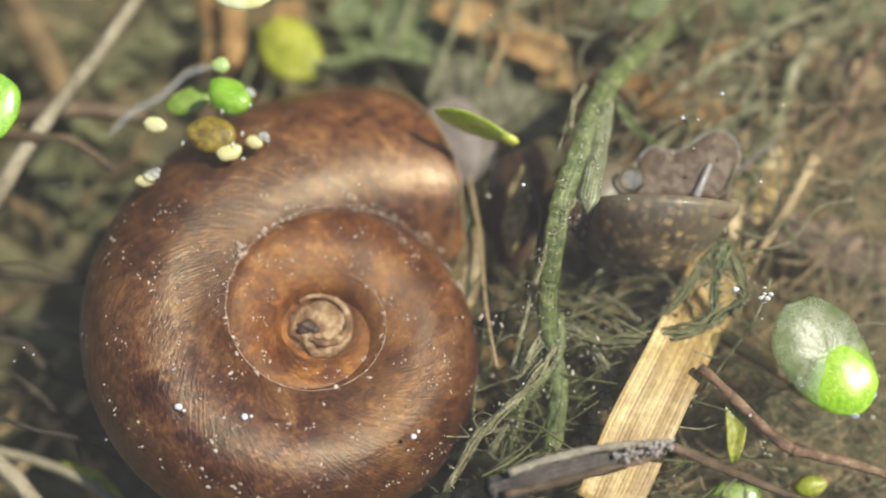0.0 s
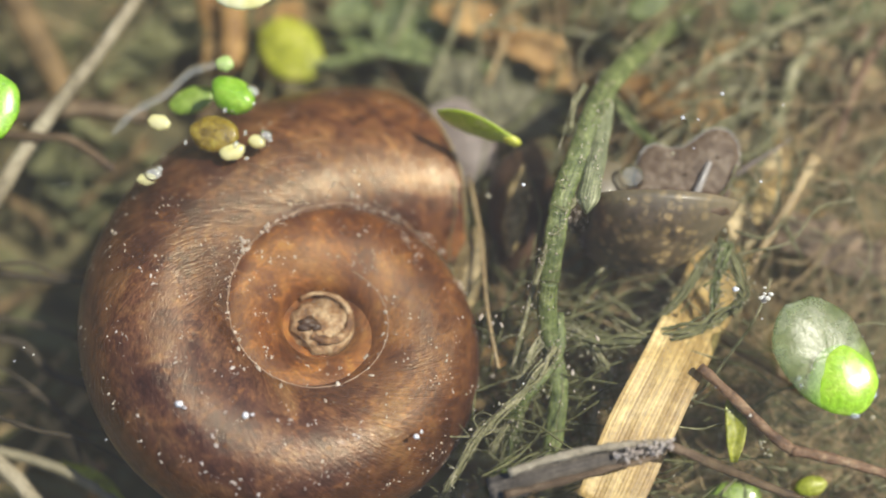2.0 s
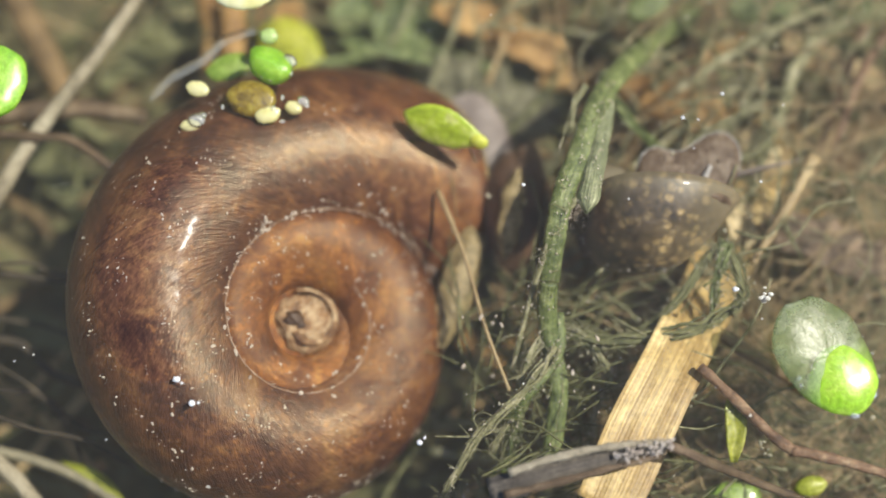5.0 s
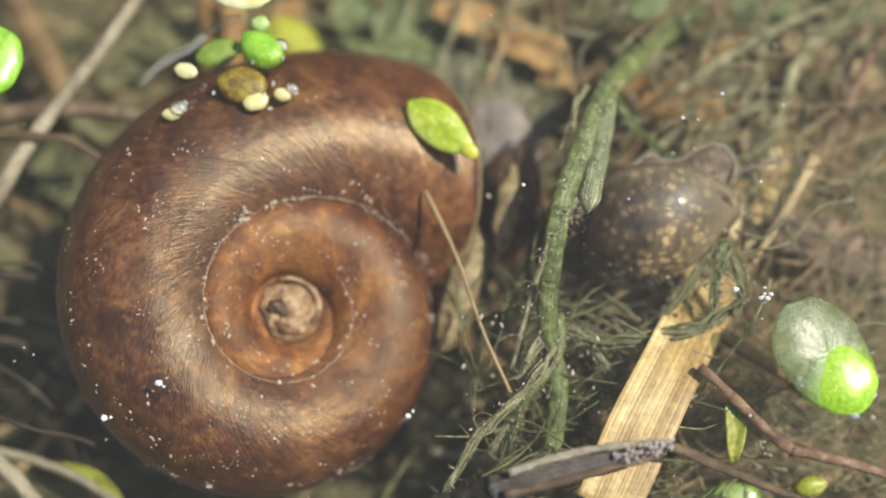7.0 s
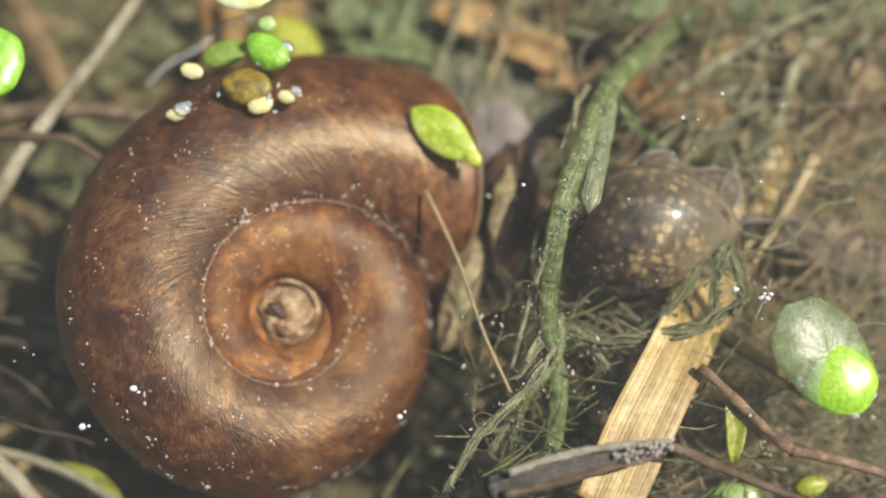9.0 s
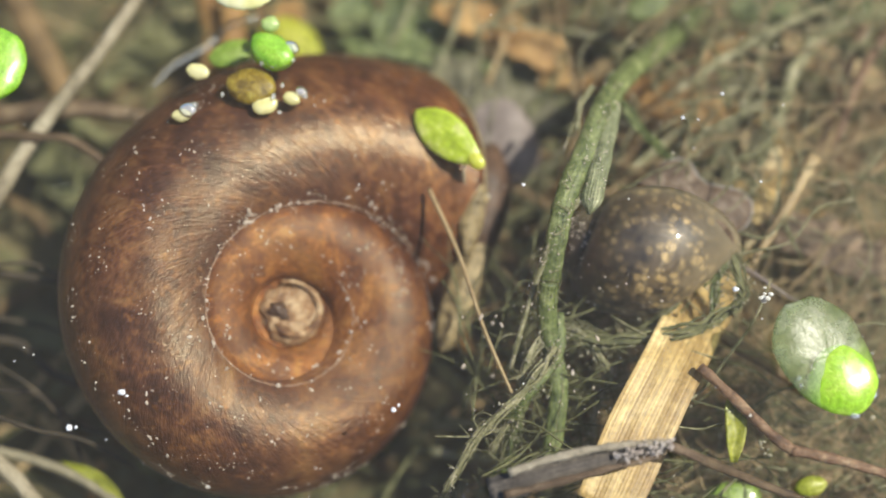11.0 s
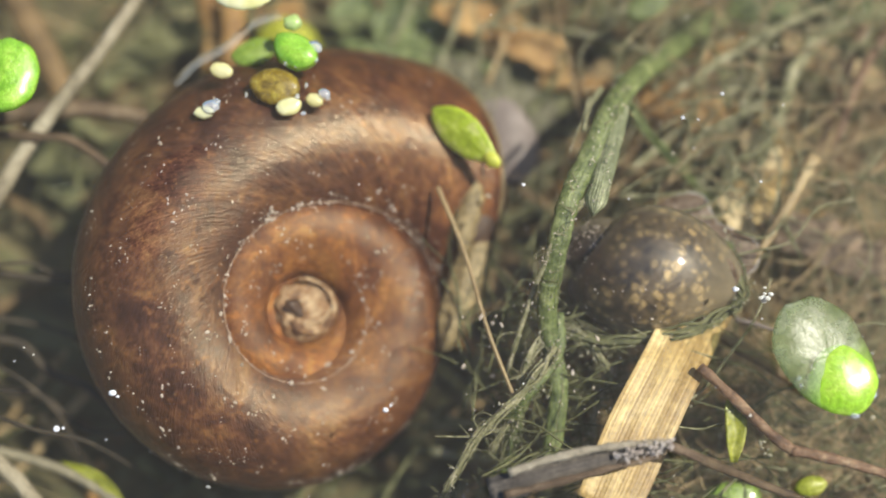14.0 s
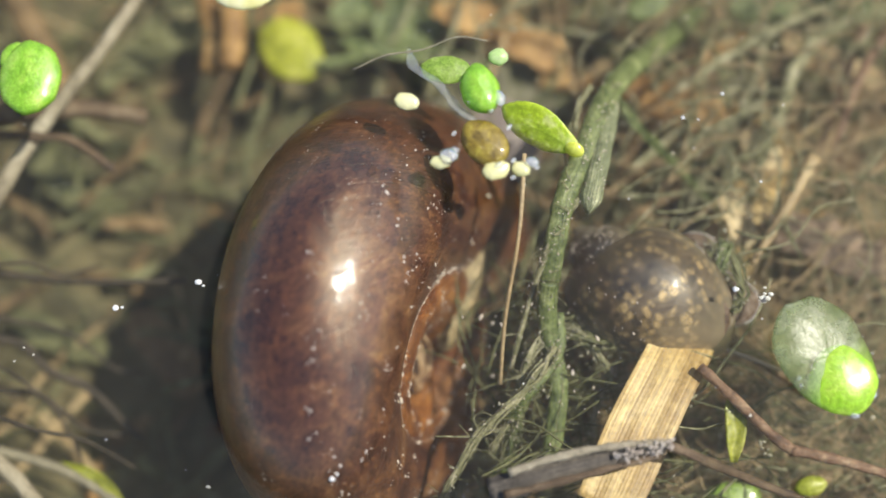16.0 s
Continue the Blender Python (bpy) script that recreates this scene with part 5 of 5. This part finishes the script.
# ---- what moves ----
def glide(ob, rows, turn, turns=None, tilt=(0, 0)):
    """Rows of (seconds, x, y, z) in mm; turn in degrees, or turns: pairs of (seconds, degrees)."""
    out = []
    for t, x, y, z in rows:
        a = turn
        if turns:
            a = turn + float(np.interp(t, [p[0] for p in turns], [p[1] for p in turns]))
        out.append((t, pose(x * MM, y * MM, z * MM, tilt[0], tilt[1], a)))
    walk(ob, out)


ring = new("water_film", mesh_of("water_film", blob(0.75, 0.45, 0.14, 80, 0.2, 10, 24), M_FILM))
ring.location = Vector((-22.0, 3.2, 1.6)) * MM
tagged(ring, "thin clear oval film on the water", "film")
# white blobs stand in for the sparkle of tiny bubbles
for p, r in (((14.2, 7.6, 1.6), 0.13), ((16.6, 9.1, 1.6), 0.11), ((15.1, 7.5, 1.6), 0.08), ((18.6, 3.7, 1.6), 0.09), ((4.7, 3.5, 1.6), 0.12), ((16.8, -2.7, 1.6), 0.2)):
    sparkle = thing("floating_speck", blob(r, r * 0.8, r * 0.7, int(r * 100), 0.5, 8, 10, 2.0), M_SPECK, "tiny white speck on the water", "speck", "floating specks")
    sparkle.location = Vector(p) * MM
SPECKS = []
for k in range(3):
    sp = blob(0.21 - 0.03 * k, 0.17, 0.14, 60 + k, 0.45, 8, 10, 2.0)
    sp.add(blob(0.1, 0.08, 0.07, 64 + k, 0.4, 6, 8, 2.0).moved(Matrix.Translation((0.3, -0.22, 0))))
    ob = new("floating_speck", mesh_of("floating_speck", sp, M_SPECK))
    SPECKS.append(tagged(ob, "tiny white speck on the water", "speck", "floating specks"))


def motions():
    coiled = [
        (0, pose(-0.00741, -0.00434, -0.00232, -10.1, 13.5, 23.7)),
        (0.5, pose(-0.00742, -0.00433, -0.00239, -10.2, 13.5, 23.6)),
        (1, pose(-0.00737, -0.00431, -0.00225, -10.5, 14.0, 23.5)),
        (1.5, pose(-0.00732, -0.00429, -0.00210, -10.6, 14.6, 23.2)),
        (2, pose(-0.00729, -0.00426, -0.00191, -10.5, 15.5, 22.8)),
        (2.5, pose(-0.00718, -0.00419, -0.00170, -11.5, 16.6, 20.9)),
        (2.8, pose(-0.00704, -0.00457, -0.00148, -12.0, 19.3, 15.3)),
        (3, pose(-0.00692, -0.00480, -0.00172, -12.2, 20.9, 11.9)),
        (3.5, pose(-0.00638, -0.00483, -0.00247, -11.3, 23.9, 10.2)),
        (4, pose(-0.00697, -0.00464, -0.00335, -5.6, 25.0, 6.8)),
        (6.5, pose(-0.00945, -0.00299, -0.00372, 5.9, 16.3, 4.3)),
        (7, pose(-0.00946, -0.00311, -0.00359, 5.7, 15.1, 4.4)),
        (7.5, pose(-0.00956, -0.00313, -0.00367, 5.7, 15.2, 4.1)),
        (8, pose(-0.00965, -0.00311, -0.00370, 5.5, 15.0, 4.0)),
        (8.5, pose(-0.00965, -0.00316, -0.00379, 5.8, 15.0, 3.5)),
        (9, pose(-0.00956, -0.00326, -0.00374, 5.6, 15.3, 3.2)),
        (11.5, pose(-0.00938, -0.00328, -0.00379, 6.4, 16.0, 2.6)),
        (12, pose(-0.00929, -0.00319, -0.00377, 6.4, 16.2, 2.7)),
        (12.5, pose(-0.00915, -0.00315, -0.00373, 6.5, 16.4, 2.4)),
        (13, pose(-0.00899, -0.00305, -0.00396, 7.2, 17.0, 1.9)),
        (13.5, pose(-0.00883, -0.00297, -0.00418, 8.6, 18.2, 1.5)),
        (14, pose(-0.00862, -0.00301, -0.00431, 9.5, 19.7, 1.0)),
        (14.5, pose(-0.00813, -0.00333, -0.00447, 11.1, 22.2, 0.5)),
        (14.8, pose(-0.00671, -0.00396, -0.00416, 12.2, 31.9, 2.8)),
        (15, pose(-0.00576, -0.00438, -0.00396, 13.4, 38.3, 4.7)),
        (15.2, pose(-0.00473, -0.00506, -0.00339, 13.1, 48.8, 2.1)),
        (15.5, pose(-0.00318, -0.00607, -0.00254, 8.2, 64.8, -5.0)),
        (16, pose(-0.00190, -0.00640, -0.00550, 20.0, 67.0, 9.0))]
    walk(RAMSHORN, coiled)
    # the soft foot stays put while the shell turns over it
    for ob, p, a, drawn_in in SOFT:
        at, by = zip(*drawn_in)
        walk(ob, [(t, m.inverted() @ pose((p[0] + float(np.interp(t, at, by))) * MM, p[1] * MM, p[2] * MM, 0, 0, a)) for t, m in coiled])
    glide(GREEN_DUCK, [(0, -12.91, 9.44, 0.0), (1, -12.89, 9.41, 0.1), (2, -12.68, 9.44, 0.2), (2.5, -12.12, 9.60, 0.2), (3, -9.93, 9.73, 0.3), (3.5, -9.79, 10.01, 0.3), (4, -9.89, 10.31, 0.4), (6.5, -10.99, 12.07, 1.0), (7, -10.89, 12.06, 1.0), (8, -10.84, 12.05, 1.0), (9, -10.53, 11.88, 1.1), (11.5, -10.16, 11.89, 1.1), (12.5, -9.74, 11.98, 1.2), (13.5, -9.15, 11.96, 1.2), (14, -8.85, 11.85, 1.2), (14.5, -8.16, 11.28, 1.5), (15, -5.19, 10.22, 2.4), (15.5, -1.16, 8.86, 4.3), (16, 2.09, 7.90, 5.6)], -30,
          [(0, 0), (14, 0), (16, -40)])
    glide(DULL_DUCK, [(0, -16.00, 10.11, -2.7), (1, -15.97, 10.08, -2.6), (2, -15.78, 10.09, -2.5), (2.5, -15.24, 10.29, -2.4), (3, -13.00, 10.53, -2.4), (3.5, -12.94, 10.89, -2.4), (4, -12.98, 11.28, -2.3), (6.5, -14.04, 12.90, -1.7), (8, -13.96, 12.98, -1.7), (9, -13.60, 12.86, -1.6), (11.5, -13.13, 12.86, -1.6), (12.5, -12.78, 13.07, -1.5), (13.5, -12.17, 13.06, -1.5), (14, -11.77, 12.93, -1.5), (14.5, -11.08, 12.31, -1.2), (15, -7.97, 11.47, -0.3), (15.5, -3.74, 10.43, 1.6), (16, 0.17, 10.10, 2.9)], 20, [(0, 0), (14, 0), (16, -22)])
    # the film swings over on to the shell as it rolls
    walk(FILM_STRIP, [(t, pose(0, 0, h * MM, 0, 0, a) @ pose(0, 0, 0, 0, b, 0)) for t, h, a, b in
                      ((0, 0, 0, 0), (14.5, 0, 0, 0), (15, 0.2, 35, 8), (15.5, 0.4, 80, 18), (16, 0.5, 112, 26))])
    glide(BROWN_DUCK, [(0, -13.99, 7.08, 0.0), (1, -13.97, 7.05, 0.1), (2, -13.78, 7.05, 0.2), (2.5, -13.33, 7.24, 0.2), (3, -11.09, 7.45, 0.3), (3.5, -10.95, 7.64, 0.3), (4, -11.06, 8.09, 0.4), (6.5, -12.05, 9.88, 1.0), (8, -12.07, 9.86, 1.0), (9, -11.75, 9.74, 1.1), (11.5, -11.42, 9.74, 1.1), (12.5, -11.04, 9.84, 1.2), (13.5, -10.52, 9.81, 1.2), (14, -10.07, 9.70, 1.2), (14.5, -9.25, 9.19, 1.5), (15, -5.96, 8.13, 2.4), (15.5, -1.70, 6.63, 4.3), (16, 2.32, 4.87, 5.6)], -10, [(0, 0), (14, 0), (16, -35)])
    glide(BUD_DUCK, [(0, -13.57, 11.48, 0.0), (1, -13.52, 11.44, 0.1), (2, -13.30, 11.51, 0.2), (2.5, -12.78, 11.71, 0.2), (3, -10.71, 11.91, 0.3), (3.5, -10.33, 12.11, 0.3), (4, -10.30, 12.42, 0.4), (6.5, -11.07, 13.71, 1.0), (8, -11.03, 13.79, 1.0), (9, -10.65, 13.70, 1.1), (11.5, -10.35, 13.70, 1.1), (12.5, -9.90, 13.87, 1.2), (13.5, -9.45, 13.85, 1.2), (14, -9.10, 13.77, 1.2), (14.5, -8.52, 13.23, 1.5), (15, -5.63, 12.30, 2.4), (15.5, -1.30, 11.01, 4.3), (16, 3.12, 9.88, 5.6)], 0)
    glide(SEEDS[0], [(0, -17.39, 7.68, 0.0), (1, -17.34, 7.65, 0.1), (2, -17.11, 7.76, 0.2), (2.5, -16.62, 7.92, 0.3), (3, -14.20, 7.98, 0.3), (3.5, -14.25, 8.50, 0.3), (4, -14.29, 8.91, 0.4), (6.5, -15.46, 10.64, 1.0), (8, -15.36, 10.79, 1.0), (9, -15.08, 10.70, 1.1), (11.5, -14.63, 10.67, 1.1), (12.5, -14.30, 10.86, 1.2), (13.5, -13.64, 10.82, 1.2), (14, -13.29, 10.70, 1.2), (14.5, -12.59, 10.11, 1.5), (15, -9.64, 9.21, 2.4), (15.5, -5.70, 8.11, 4.5), (16, -2.02, 7.24, 5.6)], -15)
    glide(SEEDS[1], [(0, -17.83, 4.19, 0.0), (1, -17.81, 4.20, 0.1), (2, -17.68, 4.22, 0.2), (2.5, -17.47, 4.36, 0.2), (3, -16.11, 5.18, 0.3), (3.5, -15.05, 5.59, 0.3), (4, -14.72, 6.24, 0.4), (6.5, -16.06, 8.03, 1.0), (8, -16.22, 8.01, 1.0), (9, -15.92, 7.95, 1.1), (11.5, -15.52, 7.91, 1.1), (12.5, -15.23, 8.10, 1.2), (13.5, -14.56, 8.08, 1.3), (14, -14.17, 7.96, 1.5), (14.5, -13.17, 7.36, 2.0), (15, -9.34, 6.43, 3.8), (15.5, -4.24, 4.52, 7.0), (16, -0.13, 3.73, 5.6)], 0)
    glide(SEEDS[2], [(0, -11.35, 6.58, 0.0), (1, -11.33, 6.55, 0.1), (2, -11.18, 6.55, 0.2), (2.5, -10.76, 6.64, 0.3), (3, -8.48, 6.70, 0.3), (3.5, -8.32, 7.11, 0.3), (4, -8.42, 7.59, 0.4), (6.5, -9.59, 9.23, 1.0), (8, -9.61, 9.22, 1.0), (9, -9.36, 9.06, 1.1), (11.5, -8.95, 8.96, 1.1), (12.5, -8.65, 9.04, 1.2), (13.5, -8.07, 9.00, 1.2), (14, -7.66, 8.82, 1.2), (14.5, -6.85, 8.27, 1.5), (15, -3.50, 7.26, 2.4), (15.5, 0.67, 5.85, 4.3), (16, 4.31, 3.31, 5.6)], -20)
    glide(SEEDS[3], [(0, -12.86, 5.98, 0.0), (1, -12.84, 5.95, 0.1), (2, -12.65, 5.95, 0.2), (2.5, -12.28, 6.15, 0.3), (3, -9.96, 6.21, 0.3), (3.5, -9.83, 6.58, 0.3), (4, -9.94, 7.13, 0.4), (6.5, -11.16, 8.72, 1.2), (8, -11.19, 8.76, 1.0), (9, -10.90, 8.57, 1.1), (11.5, -10.53, 8.53, 1.1), (12.5, -10.14, 8.59, 1.3), (13.5, -9.56, 8.53, 1.3), (14, -9.17, 8.36, 1.4), (14.5, -8.35, 7.88, 1.5), (15, -5.01, 6.85, 2.4), (15.5, -0.77, 5.45, 4.3), (16, 2.94, 3.28, 5.6)], 15)
    glide(LEFT_DUCK, [(0, -26.95, 8.05, 1.7), (2, -26.95, 8.05, 1.7), (2.8, -26.05, 8.15, 1.7), (3.5, -25.69, 8.22, 1.7), (4.2, -26.27, 8.75, 1.7), (6.3, -26.76, 10.87, 1.7), (7, -26.93, 10.98, 1.7), (9, -26.82, 10.86, 1.7), (11.5, -26.63, 10.78, 1.7), (13, -26.33, 10.52, 1.7), (14, -25.86, 10.16, 1.7), (14.5, -25.42, 9.82, 1.7), (15, -24.72, 9.63, 1.7), (15.5, -24.61, 9.79, 1.7), (16, -24.55, 9.99, 1.7)], 70, [(0, 0), (6, 10), (16, 20)])
    glide(SPECKS[0], [(0, -14.67, -9.49, 2.6), (2, -14.49, -9.39, 3.3), (2.5, -14.42, -9.08, 3.7), (3, -14.15, -8.16, 4.3), (3.5, -13.35, -7.76, 3.9), (4, -14.06, -7.84, 3.0), (6.5, -15.49, -7.99, 1.8), (7, -16.02, -8.09, 1.8), (8, -16.78, -8.25, 1.8), (9, -17.43, -8.40, 1.8), (11.5, -18.18, -8.62, 1.8), (13, -18.44, -8.62, 1.8), (14.5, -18.91, -8.66, 1.8), (15, -19.53, -7.86, 1.8), (15.5, -18.23, -5.58, 1.8), (16, -14.03, -2.32, 1.8)], 0)
    glide(SPECKS[1], [(0, -11.01, -10.03, 2.4), (2, -10.84, -10.00, 3.1), (2.5, -10.84, -9.78, 3.5), (3, -10.50, -9.61, 3.7), (3.5, -9.77, -9.35, 3.1), (4, -10.61, -9.08, 1.9), (6.5, -18.57, -9.83, 1.8), (7, -18.97, -10.05, 1.8), (8, -19.58, -10.34, 1.8), (9, -20.17, -10.53, 1.8), (11.5, -21.05, -10.61, 1.8), (13, -21.46, -10.68, 1.8), (14.5, -21.88, -10.58, 1.8), (15, -22.56, -9.73, 1.8), (15.5, -22.19, -6.88, 1.8), (16, -18.68, -3.81, 1.8)], 40)
    glide(SPECKS[2], [(0, -1.64, -11.08, 1.8), (2, -1.48, -11.08, 1.8), (3, -1.36, -11.61, 1.8), (3.5, -1.19, -12.08, 1.8), (4, -1.11, -12.24, 1.8), (6.5, -1.84, -9.90, 1.8), (8, -2.16, -10.05, 1.8), (9, -2.41, -9.98, 1.8), (12.5, -2.98, -9.45, 1.8), (14, -3.21, -9.61, 1.8), (14.5, -3.26, -9.83, 1.8), (15, -3.45, -10.61, 1.8), (15.5, -4.29, -12.36, 2.7), (16, -6.05, -13.44, 2.8)], 80)
    leaf_at = [(0, 1.94, 7.97, -1.0), (1, 1.94, 7.97, -1.0), (2, 2.08, 7.90, -1.0), (2.5, 2.01, 7.83, -1.0), (3, 1.07, 7.83, -1.0), (3.5, 0.45, 7.79, -1.1), (4, 0.28, 7.82, -1.2), (6.5, -0.14, 7.96, -1.3), (7, -0.14, 7.93, -1.3), (8, -0.13, 7.72, -1.4), (9, 0.10, 7.52, -1.4), (11.5, 0.38, 7.36, -1.5), (12.5, 0.66, 7.49, -1.5), (13.5, 1.09, 7.58, -1.6), (14, 1.32, 7.51, -1.6), (14.5, 1.61, 7.49, -1.8), (15, 1.50, 7.50, -1.8), (15.5, 3.35, 7.29, 0.0), (16, 5.74, 6.79, 2.0)]
    rolls = [(0, 79), (2.5, 79), (3.5, 76), (4, 68), (6.5, 12), (9, 12), (12, 18), (14.5, 40), (15, 57), (15.5, 54), (16, 44)]
    yaws = [(0, -22), (2.5, -22), (3, -14), (4, -12), (6.5, -40), (14, -42), (14.5, -44), (15, -42), (16, -32)]
    rows = []
    for t, x, y, z in leaf_at:
        ro = float(np.interp(t, [p[0] for p in rolls], [p[1] for p in rolls]))
        ya = float(np.interp(t, [p[0] for p in yaws], [p[1] for p in yaws]))
        rows.append((t, pose(x * MM, y * MM, z * MM, 0, 0, ya) @ pose(0, 0, 0, ro, 0, 0)))
    walk(LEAF, rows)
    # the small snail and its feeler: seconds, place, turn, roll, feeler's root and tip
    snail, feel, tread = [], [], []
    for t, p, turn, roll, r, q in (
            (0, (12.51, 3.31, -3.75), -3, 4, (18.31, 5.55, -3.75), (21.67, 8.19, -3.35)),
            (1.5, (12.51, 3.41, -3.75), -3, 3, (18.41, 5.55, -3.75), (21.67, 7.79, -3.35)),
            (2.5, (12.51, 3.51, -3.75), -3, 2, (18.51, 5.55, -3.75), (22.18, 7.28, -3.35)),
            (3.5, (12.51, 3.51, -3.75), -3, 0, (18.72, 5.65, -3.75), (22.58, 5.95, -3.35)),
            (4.2, (12.51, 3.51, -3.75), -4, -4, (18.61, 5.65, -3.75), (22.38, 6.16, -3.35)),
            (6.5, (12.51, 2.39, -3.75), -4, -30, (18.31, 5.65, -3.75), (21.36, 6.46, -3.35)),
            (7, (12.51, 2.19, -3.75), -6, -34, (18.41, 5.75, -3.75), (21.77, 6.46, -3.35)),
            (8, (12.31, 1.78, -3.75), -12, -42, (18.41, 4.63, -3.75), (22.38, 6.16, -3.35)),
            (9, (12.21, 1.48, -3.75), -16, -46, (18.31, 2.49, -3.75), (23.40, 2.50, -3.35)),
            (11.5, (12.41, -0.15, -3.75), -15, -50, (18.41, -0.56, -3.75), (20.85, -2.49, -3.35)),
            (12.5, (12.51, -0.46, -3.75), -17, -52, (18.21, -1.27, -3.75), (20.85, -3.10, -3.35)),
            (13.5, (12.51, -1.07, -3.75), -23, -54, (18.21, -2.69, -3.75), (20.96, -4.52, -3.35)),
            (14, (12.41, -1.27, -3.75), -32, -56, (18.00, -3.61, -3.75), (20.96, -4.62, -3.35)),
            (14.5, (12.21, -1.68, -3.75), -39, -56, (18.00, -3.61, -3.75), (20.75, -4.62, -3.35)),
            (15, (12.21, -1.78, -3.75), -43, -57, (17.90, -3.91, -3.75), (20.85, -5.24, -3.35)),
            (16, (12.00, -2.49, -3.75), -51, -60, (17.29, -5.54, -3.75), (21.16, -7.07, -3.35))):
        m = pose(p[0] * MM, p[1] * MM, p[2] * MM, 0, 0, turn) @ pose(0, 0, 0, roll, 0, 0)
        snail.append((t, m))
        dx, dy, twist = (float(np.interp(t, (0, 4.2, 6.5, 8, 9, 11.5, 12.5, 13.5, 14.5, 16), c)) for c in (
            (0, 0, -0.3, -1.0, -1.3, -0.9, -1.1, -1.3, -1.6, -1.4), (0, 0, 0.3, 1.2, 2.4, 4.2, 4.2, 3.8, 3.2, 2.7), (0, 0, 0, -4, -20, -35, -37, -34, -23, -20)))
        tread.append((t, pose(0, 0, 0, -roll, 0, 0) @ pose(dx * MM, dy * MM, twist * 0.00004, 0, 0, twist)))
        way = math.degrees(math.atan2(q[1] - r[1], q[0] - r[0]))
        feel.append((t, (m @ Matrix.Scale(0.992, 4)).inverted() @ pose(r[0] * MM, r[1] * MM, r[2] * MM, 0, -8, way)))
    walk(POND, snail)
    walk(FEELER, feel)
    walk(FOOT, tread)
    # the bubble is drawn in under the lip as the shell rolls over
    walk(BUBBLE, [(t, pose(0, 0, 0, -r, 0, 0) @ pose(x * MM, y * MM, z * MM)) for t, r, x, y, z in (
        (0, 4, -1.1, 1.2, 2.6), (1.5, 3, -1.1, 1.2, 2.6), (2.5, 2, -1.1, 1.25, 2.6), (3.5, 0, -1.1, 1.35, 2.6), (4.2, -4, -1.1, 1.3, 2.4),
        (6.5, -30, -1.0, 0.6, 0.2), (9, -46, -1.0, 0.4, 0), (16, -60, -1.0, 0.4, 0))])
    rows = []
    for t, r, q in ((0, (3.20, -6.70, -2.30), (1.40, 9.20, -7.00)), (2.5, (3.40, -6.90, -2.30), (1.40, 9.20, -7.00)), (3.2, (3.86, -8.19, -1.20), (0.00, 8.14, -5.00)),
                    (4, (3.86, -8.19, -1.20), (-0.53, 7.87, -4.80)), (6.5, (3.97, -8.39, -1.20), (-1.34, 5.11, -2.50)), (9, (3.97, -8.39, -1.20), (-1.24, 4.87, -2.40)),
                    (12.5, (4.07, -8.39, -1.20), (-0.62, 4.84, -2.30)), (14, (4.07, -8.39, -1.20), (-0.41, 5.00, -2.50)), (15, (4.17, -8.39, -1.20), (-0.31, 4.97, -1.70)),
                    (15.5, (4.07, -8.39, -1.20), (1.97, 5.18, -0.40)), (16, (3.36, -7.88, -1.20), (4.65, 3.62, 2.20))):
        way = math.degrees(math.atan2(q[1] - r[1], q[0] - r[0]))
        lift = math.degrees(math.atan2(q[2] - r[2], math.hypot(q[1] - r[1], q[0] - r[0])))
        rows.append((t, pose(r[0] * MM, r[1] * MM, r[2] * MM, 0, 0, way) @ pose(0, 0, 0, 0, -lift, 0)))
    walk(STRAW, rows)
    # the weed stem sways about its foot
    foot = (6.49, -3.64, -2.54)
    walk(WEED, [(t, pose(foot[0] * MM, foot[1] * MM, foot[2] * MM, 0, 0, a)) for t, a in
                ((0, 0.6), (4, 0.6), (7, 0), (9, -0.2), (11.5, -1.6), (13.5, -3.2), (14.5, -3.5), (15, -3.0), (16, -0.8))])


motions()
